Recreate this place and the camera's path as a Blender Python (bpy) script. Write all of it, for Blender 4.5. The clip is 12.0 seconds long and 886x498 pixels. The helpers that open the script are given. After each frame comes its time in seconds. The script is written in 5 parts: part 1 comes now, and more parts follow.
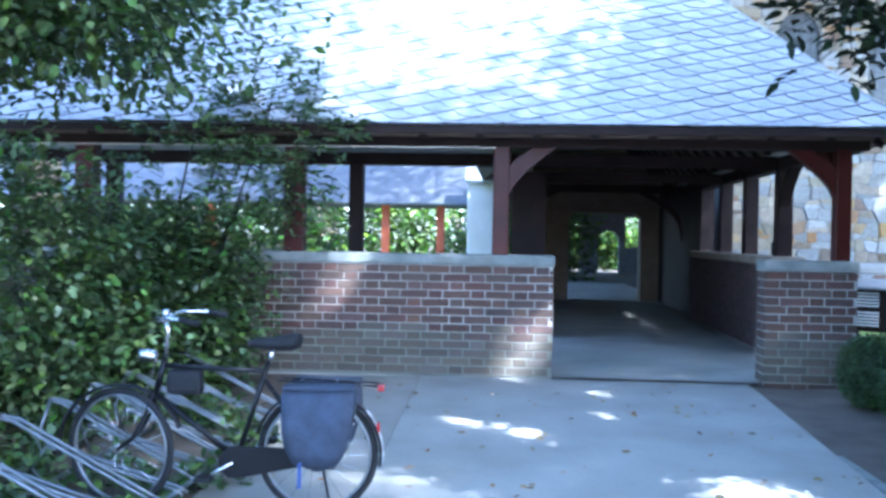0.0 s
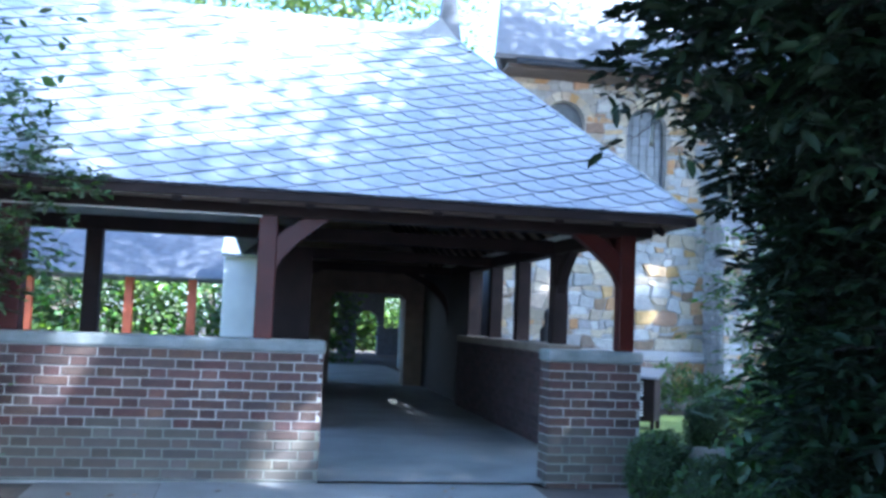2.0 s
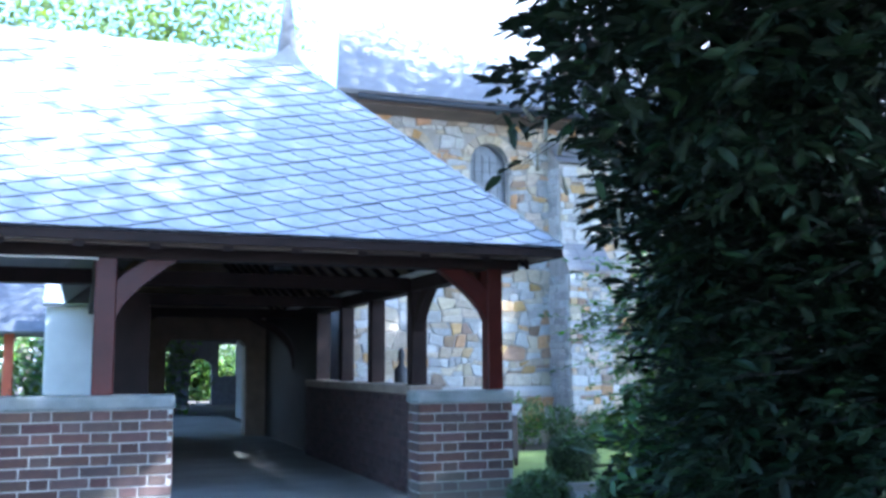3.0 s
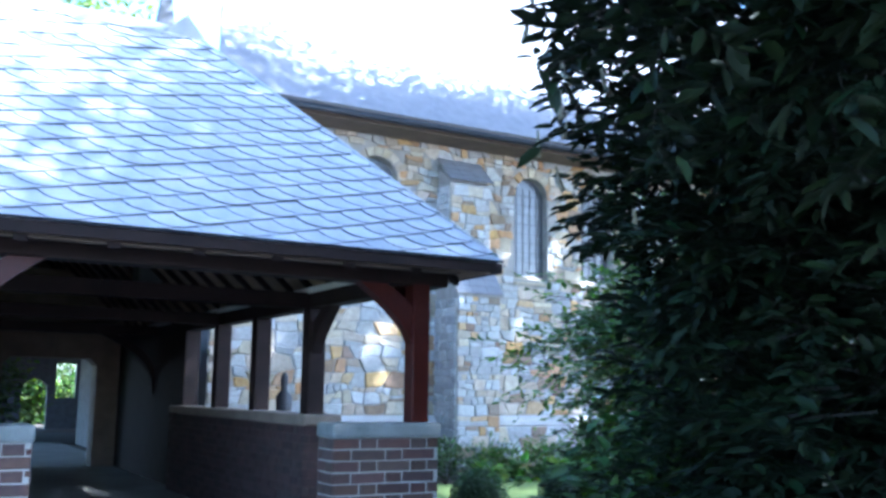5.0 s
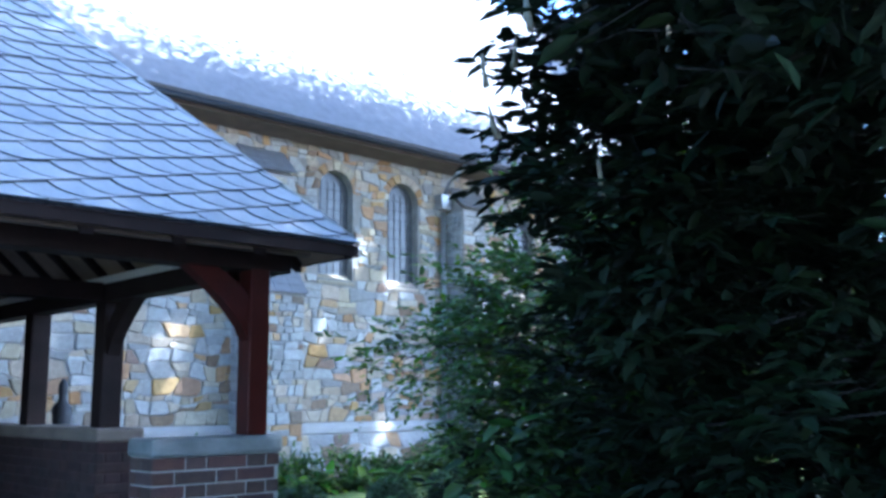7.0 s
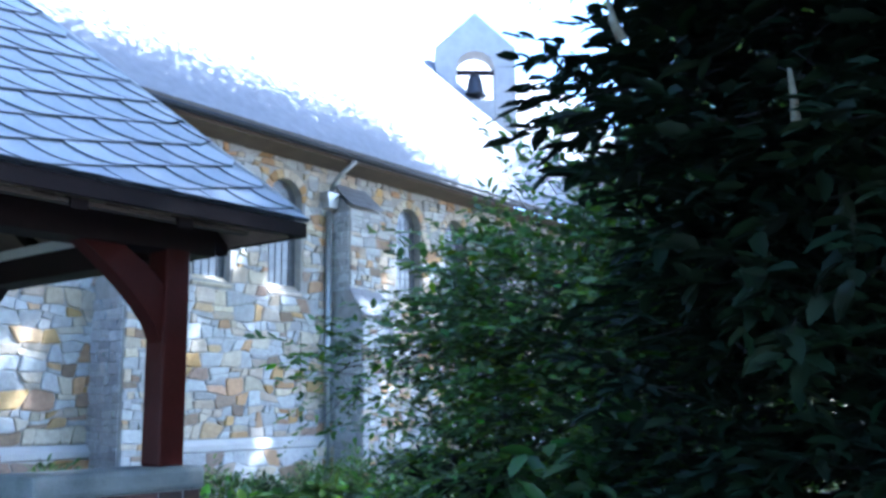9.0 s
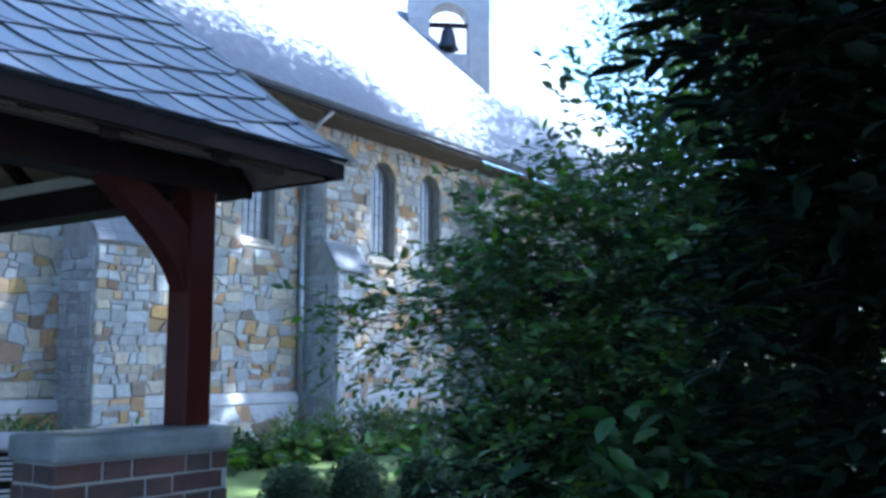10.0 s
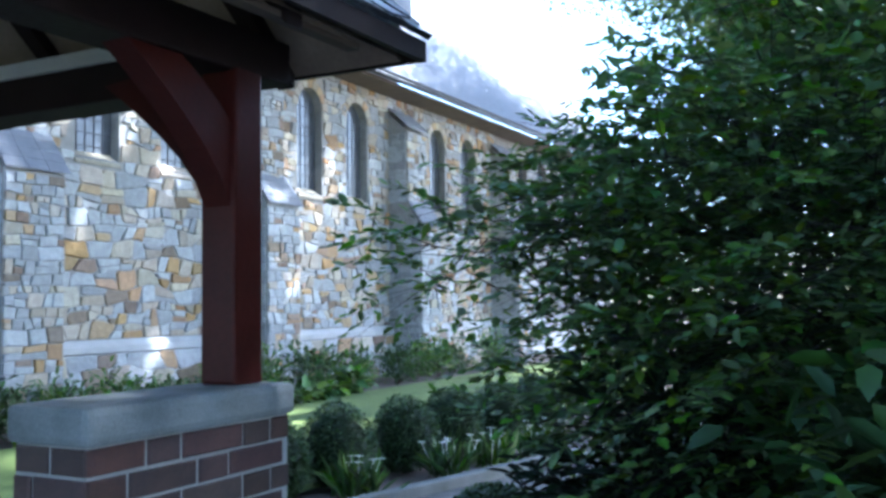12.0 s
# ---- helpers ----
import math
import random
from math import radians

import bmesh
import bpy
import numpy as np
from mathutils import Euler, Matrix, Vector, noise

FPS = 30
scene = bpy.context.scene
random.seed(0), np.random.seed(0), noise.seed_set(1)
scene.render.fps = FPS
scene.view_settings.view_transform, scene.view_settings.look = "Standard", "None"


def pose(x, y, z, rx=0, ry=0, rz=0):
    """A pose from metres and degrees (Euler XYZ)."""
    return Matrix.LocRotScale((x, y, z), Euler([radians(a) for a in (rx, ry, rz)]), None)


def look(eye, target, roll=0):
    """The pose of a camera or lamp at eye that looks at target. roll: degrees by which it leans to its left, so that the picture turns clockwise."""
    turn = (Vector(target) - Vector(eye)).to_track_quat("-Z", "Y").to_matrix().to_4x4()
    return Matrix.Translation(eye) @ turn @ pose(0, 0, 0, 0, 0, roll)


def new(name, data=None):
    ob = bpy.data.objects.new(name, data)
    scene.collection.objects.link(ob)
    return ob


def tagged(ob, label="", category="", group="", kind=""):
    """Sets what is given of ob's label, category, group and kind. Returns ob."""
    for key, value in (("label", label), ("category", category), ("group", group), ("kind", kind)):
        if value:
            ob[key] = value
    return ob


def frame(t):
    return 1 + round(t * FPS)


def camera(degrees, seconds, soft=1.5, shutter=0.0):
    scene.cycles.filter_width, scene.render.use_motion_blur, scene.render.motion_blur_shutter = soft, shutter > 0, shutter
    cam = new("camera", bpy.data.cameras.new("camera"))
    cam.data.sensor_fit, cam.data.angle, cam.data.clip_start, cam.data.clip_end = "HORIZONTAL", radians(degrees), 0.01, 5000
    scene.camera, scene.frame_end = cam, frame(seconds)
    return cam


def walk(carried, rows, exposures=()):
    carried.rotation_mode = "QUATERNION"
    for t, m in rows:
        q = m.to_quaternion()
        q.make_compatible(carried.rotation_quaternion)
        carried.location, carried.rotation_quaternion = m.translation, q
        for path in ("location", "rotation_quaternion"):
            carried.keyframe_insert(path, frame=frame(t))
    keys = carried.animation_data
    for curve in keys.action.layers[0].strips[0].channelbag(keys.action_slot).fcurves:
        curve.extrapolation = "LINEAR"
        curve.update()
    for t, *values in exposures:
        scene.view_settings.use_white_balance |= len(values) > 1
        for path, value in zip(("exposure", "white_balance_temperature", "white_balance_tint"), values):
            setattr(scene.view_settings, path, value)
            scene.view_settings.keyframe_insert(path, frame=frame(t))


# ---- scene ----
from collections import defaultdict

# ---- camera and its walk ----
cam = camera(50.06, 12.0, soft=3.2)
ROWS = [
    (0.0, 0.014, -0.074, 1.373, 4.08, -0.75, -1.00),
    (0.5, 0.044, 0.143, 1.381, -3.24, 1.33, -2.41),
    (1.0, -0.001, 0.400, 1.407, -9.86, 5.90, -0.84),
    (1.5, -0.043, 0.765, 1.411, -11.24, 2.45, -0.82),
    (2.0, -0.089, 1.005, 1.412, -10.68, 4.38, -2.33),
    (2.5, -0.219, 1.284, 1.409, -19.01, 5.31, -0.22),
    (3.0, -0.240, 1.539, 1.416, -20.67, 7.01, 0.33),
    (5.0, -0.353, 2.822, 1.436, -29.89, 8.59, -0.74),
    (5.5, -0.365, 3.196, 1.422, -34.87, 9.70, 0.08),
    (6.0, -0.406, 3.394, 1.401, -36.40, 8.14, 0.58),
    (6.5, -0.229, 3.813, 1.432, -37.20, 8.14, 0.95),
    (7.0, -0.200, 4.067, 1.423, -43.57, 8.99, 0.36),
    (7.5, -0.128, 4.360, 1.403, -46.73, 9.18, 0.21),
    (9.5, 0.296, 5.769, 1.477, -54.40, 9.16, 0.59),
    (10.0, 0.272, 6.056, 1.469, -55.57, 7.07, -0.11),
    (10.5, 0.331, 6.405, 1.469, -54.00, 2.17, -1.05),
    (11.0, 0.448, 6.667, 1.470, -54.98, 2.05, 0.93),
    (11.5, 0.562, 6.989, 1.463, -57.86, 3.84, 1.15),
    (12.0, 0.669, 7.339, 1.465, -62.23, 3.34, 0.72),
]
EXPOSURES = [(0.0, 3.3, 4750, 10), (1.5, 3.1, 4700, 10), (2.0, 3.0, 4700, 10), (3.0, 3.2, 4700, 10), (5.0, 3.15, 4700, 10), (5.5, 2.9, 4650, 10), (7.5, 2.75, 4600, 10), (9.5, 2.95, 4700, 10), (10.0, 2.3, 4650, 10), (10.5, 2.05, 4600, 10), (11.0, 2.7, 4850, 10), (12.0, 2.7, 4950, 10)]
walk(cam, [(t, pose(x, y, z, 90 + pitch, roll, yaw)) for t, x, y, z, yaw, pitch, roll in ROWS], EXPOSURES)

# ---- world, sun ----
SUN_AZ, SUN_EL = radians(132), radians(48)      # compass bearing from +y towards +x
world = bpy.data.worlds.new("sky")
scene.world = world
world.use_nodes = True
wn = world.node_tree.nodes
sky = wn.new("ShaderNodeTexSky")
sky.sky_type, sky.sun_disc = "NISHITA", False
sky.sun_elevation, sky.sun_rotation = SUN_EL, SUN_AZ
sky.air_density, sky.dust_density = 1.0, 1.5
world.node_tree.links.new(sky.outputs[0], wn["Background"].inputs[0])
wn["Background"].inputs[1].default_value = 0.15
sun = new("sun", bpy.data.lights.new("sun", "SUN"))
sun.data.energy, sun.data.angle, sun.data.color = 5.0, radians(0.8), (1.0, 0.94, 0.84)
sun_dir = Vector((math.sin(SUN_AZ) * math.cos(SUN_EL), math.cos(SUN_AZ) * math.cos(SUN_EL), math.sin(SUN_EL)))
sun.matrix_world = look(sun_dir * 60, (0, 0, 0))


# shade trees: trunk foot (x, y), then crowns (x, y, z, radius, half height, density), then the number of leaves
SHADE = [((10.0, 0.5), [(9.4, 3.7, 11.5, 4.0, 2.1, 1.0), (8.4, 5.2, 11.3, 2.2, 1.4, 0.9), (3.7, -2.1, 11.5, 3.9, 2.1, 0.8), (5.6, 1.8, 11.8, 2.3, 1.4, 1.0), (1.5, 4.0, 12.5, 3.3, 1.8, 1.3), (13.6, 3.6, 11.5, 4.2, 2.2, 1.0), (11.0, 7.6, 12.2, 3.2, 1.8, 1.0), (8.0, -5.5, 11.5, 4.2, 2.0, 0.7), (2.6, -8.5, 11.5, 4.2, 2.0, 0.7), (13.5, -4.5, 12.0, 4.0, 2.0, 0.7)], 185000),
         ((21.0, 6.5), [(16.5, 10.5, 12.5, 5.0, 2.2, 0.75), (23.0, 9.0, 12.0, 5.0, 2.6, 0.9), (18.5, 4.0, 11.8, 4.0, 2.0, 0.8), (11.6, 12.3, 11.6, 2.6, 1.5, 1.2), (8.4, 13.6, 13.0, 1.2, 0.9, 1.5), (9.8, 13.2, 11.5, 1.0, 0.6, 2.6), (12.1, 13.0, 11.6, 1.3, 0.7, 2.6), (14.6, 13.5, 11.7, 1.2, 0.7, 2.6), (17.3, 13.2, 11.6, 1.3, 0.7, 2.6), (26.5, 13.0, 12.0, 4.5, 2.2, 1.0), (32.0, 12.5, 12.0, 4.5, 2.2, 0.7), (38.5, 12.5, 12.0, 4.5, 2.2, 0.7)], 235000),
         ((-7.0, 13.5), [(3.4, 13.5, 13.0, 3.2, 1.6, 1.0), (-1.0, 13.5, 13.0, 4.2, 1.8, 1.0), (-0.5, 20.5, 13.6, 4.4, 1.6, 1.0), (-6.0, 20.5, 13.6, 4.0, 1.6, 1.0)], 60000),
         # This tree is unseen, added to cut skylight on the laurel and path.
         ((-6.5, -1.5), [(-4.5, -1.0, 8.5, 3.6, 1.8, 1.0), (-1.0, -3.5, 9.0, 3.4, 1.7, 1.0), (-0.8, 1.2, 8.2, 3.0, 1.5, 0.8), (-8.0, 3.0, 8.5, 3.4, 1.8, 1.0), (-5.0, -6.0, 9.0, 4.0, 2.0, 1.0)], 40000)]

# sunlit spots (x, y, z, radius): the canopies are open towards the sun above them
rng_sun = np.random.default_rng(64)
SPOTS = [(0.15, 7.2, -0.12, 0.30), (1.5, 6.0, -0.17, 0.34), (0.85, 7.8, -0.1, 0.22), (-0.35, 7.5, -0.1, 0.18), (1.9, 5.2, -0.2, 0.30), (-1.6, 9.39, 0.95, 0.20), (-1.9, 9.39, 0.60, 0.14), (0.1, 9.39, 0.12, 0.26), (0.3, 9.39, 0.5, 0.14), (0.9, 8.6, -0.03, 0.16)]
SPOTS += [(rng_sun.uniform(4.8, 14.0), 18.0, rng_sun.uniform(0.4, 4.6), rng_sun.uniform(0.14, 0.27)) for _ in range(30)]
SPOTS += [(rng_sun.uniform(7.0, 13.0), rng_sun.uniform(12.3, 15.8), 0.0, rng_sun.uniform(0.25, 0.5)) for _ in range(6)]


def shading(p):
    """False for the leaves that would shade one of the sunlit spots."""
    ok = np.ones(len(p), bool)
    s_dir3 = np.array(sun_dir)
    for x, y, z, r in SPOTS:
        d = p - np.array([x, y, z])
        off = d - np.outer(d @ s_dir3, s_dir3)
        ok &= np.linalg.norm(off, axis=1) > r * rng_sun.uniform(0.15, 1.7, len(p))
    return ok


# ---- materials ----
def material(name, base, rough=0.7, metal=0.0, dark=None, scale=6.0, fine=60.0, bump=0.2, island=0.0, per_object=0.0, spec=0.5, amount=0.55, light=0.0, coords="Object"):
    """Procedural surface: two tones mixed by coarse and fine noise, optional piece-to-piece variation, bump."""
    m = bpy.data.materials.new(name)
    m.use_nodes = True
    nt = m.node_tree
    n, l = nt.nodes, nt.links
    bsdf = n["Principled BSDF"]
    bsdf.inputs["Metallic"].default_value = metal
    bsdf.inputs["Specular IOR Level"].default_value = spec
    dark = dark or tuple(c * 0.6 for c in base)
    geo = n.new("ShaderNodeNewGeometry") if coords == "World" else n.new("ShaderNodeTexCoord")
    pos = geo.outputs["Position"] if coords == "World" else geo.outputs["Object"]
    a, b = n.new("ShaderNodeTexNoise"), n.new("ShaderNodeTexNoise")
    for tex, s, d in ((a, scale, 6), (b, fine, 3)):
        tex.inputs["Scale"].default_value, tex.inputs["Detail"].default_value = s, d
        l.new(pos, tex.inputs["Vector"])
    mix = n.new("ShaderNodeMath")
    mix.operation = "MULTIPLY_ADD"
    l.new(b.outputs[0], mix.inputs[0])
    mix.inputs[1].default_value = 0.5
    l.new(a.outputs[0], mix.inputs[2])
    ramp = n.new("ShaderNodeMapRange")
    l.new(mix.outputs[0], ramp.inputs[0])
    ramp.inputs[1].default_value, ramp.inputs[2].default_value = 0.75 - amount / 2, 0.75 + amount / 2
    col = n.new("ShaderNodeMix")
    col.data_type = "RGBA"
    l.new(ramp.outputs[0], col.inputs[0])
    col.inputs[6].default_value, col.inputs[7].default_value = (*dark, 1), (*base, 1)
    out = col.outputs[2]
    for strength, source in ((island, "island"), (per_object, "object")):
        if strength:
            info = n.new("ShaderNodeNewGeometry" if source == "island" else "ShaderNodeObjectInfo")
            rnd = info.outputs["Random Per Island" if source == "island" else "Random"]
            hsv = n.new("ShaderNodeHueSaturation")
            for target, lo, hi, seed in (("Value", 1 - strength, 1 + strength, 1.0), ("Hue", 0.5 - 0.06 * strength, 0.5 + 0.06 * strength, 7.3), ("Saturation", 1 - strength * 0.6, 1 + strength * 0.6, 13.7)):
                w = n.new("ShaderNodeMath")
                w.operation = "MULTIPLY"
                l.new(rnd, w.inputs[0])
                w.inputs[1].default_value = seed
                fr = n.new("ShaderNodeMath")
                fr.operation = "FRACT"
                l.new(w.outputs[0], fr.inputs[0])
                mr = n.new("ShaderNodeMapRange")
                l.new(fr.outputs[0], mr.inputs[0])
                mr.inputs[3].default_value, mr.inputs[4].default_value = lo, hi
                l.new(mr.outputs[0], hsv.inputs[target])
            l.new(out, hsv.inputs["Color"])
            out = hsv.outputs[0]
    l.new(out, bsdf.inputs["Base Color"])
    rr = n.new("ShaderNodeMapRange")
    l.new(b.outputs[0], rr.inputs[0])
    rr.inputs[3].default_value, rr.inputs[4].default_value = max(rough - 0.12, 0.02), min(rough + 0.12, 1)
    l.new(rr.outputs[0], bsdf.inputs["Roughness"])
    if bump:
        bp = n.new("ShaderNodeBump")
        bp.inputs["Strength"].default_value, bp.inputs["Distance"].default_value = bump, 0.01
        l.new(mix.outputs[0], bp.inputs["Height"])
        l.new(bp.outputs[0], bsdf.inputs["Normal"])
    if light:
        tr = n.new("ShaderNodeBsdfTranslucent")
        l.new(out, tr.inputs[0])
        ms = n.new("ShaderNodeMixShader")
        ms.inputs[0].default_value = light
        l.new(bsdf.outputs[0], ms.inputs[1])
        l.new(tr.outputs[0], ms.inputs[2])
        l.new(ms.outputs[0], n["Material Output"].inputs[0])
    return m


M_BRICK = material("brick", (0.108, 0.058, 0.043), 0.85, dark=(0.052, 0.032, 0.027), scale=9, fine=90, bump=0.5, per_object=0.28)
M_BRICK_FAR = material("brick_joined", (0.108, 0.058, 0.043), 0.85, dark=(0.052, 0.032, 0.027), scale=9, fine=90, bump=0.5, island=0.28)
M_MORTAR = material("mortar", (0.50, 0.465, 0.41), 0.95, dark=(0.22, 0.21, 0.185), scale=2.2, fine=150, bump=0.5)
M_CAP = material("concrete_cap", (0.28, 0.285, 0.27), 0.9, dark=(0.12, 0.128, 0.115), scale=5, fine=120, bump=0.5)
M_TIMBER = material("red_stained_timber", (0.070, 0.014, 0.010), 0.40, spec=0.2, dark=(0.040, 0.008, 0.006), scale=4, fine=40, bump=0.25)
# Dark timber; for walkway posts and beams the shade is in its colour.
M_TIMBER_DARK = material("dark_timber", (0.030, 0.018, 0.016), 0.7, spec=0.2, dark=(0.015, 0.010, 0.009), scale=4, fine=40, bump=0.3)
M_BOARD = material("ceiling_board", (0.38, 0.29, 0.21), 0.8, dark=(0.22, 0.16, 0.115), scale=3, fine=40, bump=0.2)
M_SLATE = material("slate", (0.46, 0.47, 0.49), 0.46, dark=(0.33, 0.34, 0.36), scale=5, fine=70, bump=0.25, per_object=0.10)
M_SLATE_FAR = material("slate_joined", (0.46, 0.47, 0.49), 0.46, dark=(0.33, 0.34, 0.36), scale=5, fine=70, bump=0.25, island=0.10)
# Rim colour holds dirt and the painted shade at each slate's butt.
M_SLATE_EDGE = material("shaded_slate_edge", (0.10, 0.105, 0.115), 0.9, dark=(0.035, 0.037, 0.042), scale=8, fine=90, bump=0.4, spec=0.2)
# Grey for far slate and stone, with their shade put into the colour.
M_GREY_SHADED = material("shaded_grey", (0.15, 0.15, 0.16), 0.7, dark=(0.08, 0.08, 0.085), scale=6, fine=30, bump=0.3)
M_LEAD = material("lead_flashing", (0.38, 0.38, 0.38), 0.5, scale=5, fine=60, bump=0.1)
STONE_KINDS = (("grey_stone", (0.43, 0.42, 0.40), (0.25, 0.245, 0.235), 0.46), ("buff_stone", (0.47, 0.40, 0.30), (0.28, 0.235, 0.175), 0.33), ("ochre_stone", (0.45, 0.30, 0.15), (0.26, 0.16, 0.08), 0.14), ("brown_rubble", (0.30, 0.22, 0.15), (0.15, 0.11, 0.08), 0.07))
M_STONES = [material(name, base, 0.9, dark=dark, scale=13, fine=70, bump=1.0, per_object=0.22, amount=0.7) for name, base, dark, share in STONE_KINDS]
M_STONES_FAR = [material(name + "_joined", base, 0.9, dark=dark, scale=13, fine=70, bump=1.0, island=0.22, amount=0.7) for name, base, dark, share in STONE_KINDS]
M_STONE_BED = material("stone_mortar", (0.33, 0.31, 0.28), 0.95, dark=(0.20, 0.185, 0.165), scale=5, fine=90, bump=0.6, coords="World")
M_ASHLAR = material("dressed_stone", (0.45, 0.43, 0.40), 0.9, dark=(0.33, 0.32, 0.30), scale=4, fine=80, bump=0.4)
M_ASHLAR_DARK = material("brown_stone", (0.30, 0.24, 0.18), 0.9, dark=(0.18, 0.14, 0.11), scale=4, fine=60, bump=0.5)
# Brighter copy of the red timber: sunlight is put into its orange.
M_TIMBER_LIT = material("sunlit_timber", (0.45, 0.10, 0.04), 0.55, dark=(0.30, 0.06, 0.03), scale=4, fine=40, bump=0.2)
M_SLATE_CHURCH = material("church_slate", (0.19, 0.19, 0.20), 0.7, dark=(0.13, 0.13, 0.14), scale=6, fine=40, bump=0.5)
M_PETAL = material("white_petal", (0.8, 0.78, 0.70), 0.6, dark=(0.7, 0.66, 0.55), bump=0.0, light=0.3)
# Shade between the leaves, put into the colour of a solid core.
M_BOX_DARK = material("boxwood_inner_shade", (0.03, 0.045, 0.015), 0.9, dark=(0.015, 0.025, 0.01), scale=20, fine=60, bump=0.6)
M_SPIKE = material("faded_flower", (0.30, 0.28, 0.20), 0.9, dark=(0.18, 0.16, 0.10), scale=30, fine=90, bump=0.5)
M_RUBBER = material("black_rubber", (0.013, 0.013, 0.015), 0.7, spec=0.2, dark=(0.008, 0.008, 0.009), scale=9, fine=60, bump=0.1)
M_BLACK = material("black_enamel", (0.007, 0.007, 0.009), 0.35, spec=0.2, scale=9, fine=60, bump=0.02)
M_CHROME = material("chrome", (0.62, 0.63, 0.65), 0.25, metal=1.0, dark=(0.45, 0.45, 0.46), scale=20, fine=90, bump=0.02)
M_GALV = material("galvanised_steel", (0.24, 0.25, 0.26), 0.42, metal=0.85, dark=(0.13, 0.14, 0.15), scale=12, fine=80, bump=0.05)
M_CANVAS = material("blue_canvas", (0.030, 0.040, 0.068), 0.85, dark=(0.010, 0.014, 0.025), amount=0.4, scale=7, fine=120, bump=0.4)
M_STRAP = material("blue_strap", (0.03, 0.05, 0.15), 0.8, scale=9, fine=90, bump=0.1)
M_RED = material("red_plastic", (0.30, 0.02, 0.018), 0.25, scale=9, fine=60, bump=0.0)
M_PAINT_WHITE = material("white_enamel", (0.75, 0.76, 0.76), 0.35, scale=9, fine=60, bump=0.02)
M_LITTER = material("dry_leaf", (0.34, 0.24, 0.12), 0.85, dark=(0.20, 0.12, 0.06), scale=8, fine=40, bump=0.0, island=0.4)
# Brighter copy of the tree leaf, with sunlight put into its colour.
M_TREE_FAR = material("sunny_leaf", (0.17, 0.23, 0.05), 0.5, dark=(0.11, 0.16, 0.035), scale=1, fine=30, bump=0.0, island=0.35, light=0.45)
# Darker copy of the brick: the walkway's shade is put into its colour.
M_BRICK_DARK = material("shaded_brick", (0.070, 0.040, 0.034), 0.9, dark=(0.035, 0.022, 0.020), scale=9, fine=90, bump=0.5, island=0.25)
M_PATH = material("concrete_path", (0.38, 0.36, 0.32), 0.92, dark=(0.19, 0.18, 0.155), scale=1.3, fine=60, bump=0.45, coords="World", amount=0.75)
M_APRON = material("worn_apron", (0.33, 0.305, 0.265), 0.95, dark=(0.16, 0.148, 0.125), scale=1.5, fine=70, bump=0.6, coords="World", amount=0.75)
M_BRICK_OLD = material("algae_brick", (0.125, 0.095, 0.072), 0.92, dark=(0.075, 0.064, 0.052), scale=5, fine=70, bump=0.6, per_object=0.25)
M_MORTAR_OLD = material("algae_mortar", (0.25, 0.25, 0.20), 0.95, dark=(0.12, 0.12, 0.095), scale=3, fine=90, bump=0.6)
M_KERB = material("grey_kerb", (0.22, 0.22, 0.20), 0.95, dark=(0.12, 0.12, 0.10), scale=4, fine=90, bump=0.5)
M_GRAVEL = material("grey_gravel", (0.15, 0.145, 0.13), 0.95, dark=(0.09, 0.085, 0.075), scale=5, fine=110, bump=0.8, coords="World")
M_SOIL = material("soil", (0.14, 0.11, 0.085), 1.0, dark=(0.07, 0.055, 0.04), scale=3, fine=45, bump=0.9, coords="World")
M_LAWN = material("grass", (0.15, 0.19, 0.035), 0.9, dark=(0.08, 0.115, 0.022), scale=2, fine=90, bump=0.9, coords="World")
M_LAUREL = material("laurel_leaf", (0.015, 0.026, 0.009), 0.55, dark=(0.008, 0.014, 0.006), scale=3, fine=30, bump=0.0, island=0.35, light=0.05, spec=0.2)
M_SHRUB = material("shrub_leaf", (0.16, 0.245, 0.055), 0.42, dark=(0.065, 0.12, 0.03), scale=2, fine=30, bump=0.0, island=0.55, light=0.4)
M_HEDGE = material("hedge_leaf", (0.10, 0.15, 0.05), 0.5, dark=(0.040, 0.072, 0.018), scale=1.2, fine=30, bump=0.0, island=0.5, light=0.25)
M_BOX = material("boxwood_leaf", (0.06, 0.105, 0.025), 0.5, dark=(0.035, 0.065, 0.018), scale=6, fine=30, bump=0.0, island=0.4, light=0.2)
M_TREE = material("tree_leaf", (0.11, 0.17, 0.035), 0.5, dark=(0.07, 0.12, 0.025), scale=1, fine=30, bump=0.0, island=0.4, light=0.35)
M_BARK_DARK = material("dark_bark", (0.035, 0.03, 0.024), 0.95, dark=(0.018, 0.015, 0.012), scale=8, fine=40, bump=0.7, spec=0.15)
# Boarding darkened in colour for the shadow under the eaves.
M_SOFFIT = material("shaded_boarding", (0.13, 0.095, 0.07), 0.85, dark=(0.075, 0.055, 0.042), scale=3, fine=40, bump=0.2)
M_BARK = material("bark", (0.16, 0.12, 0.09), 0.95, dark=(0.07, 0.055, 0.04), scale=8, fine=40, bump=0.9)
M_GLASS = material("leaded_glass", (0.11, 0.115, 0.12), 0.22, dark=(0.06, 0.062, 0.066), scale=6, fine=30, bump=0.15)
M_IRON = material("dark_iron", (0.05, 0.05, 0.055), 0.5, metal=0.6, scale=9, fine=60, bump=0.1)
M_WHITE = material("pale_render", (0.72, 0.70, 0.64), 0.9, dark=(0.55, 0.53, 0.48), scale=2, fine=60, bump=0.3)
M_ZINC = material("zinc", (0.45, 0.46, 0.47), 0.4, metal=0.7, scale=6, fine=60, bump=0.05)


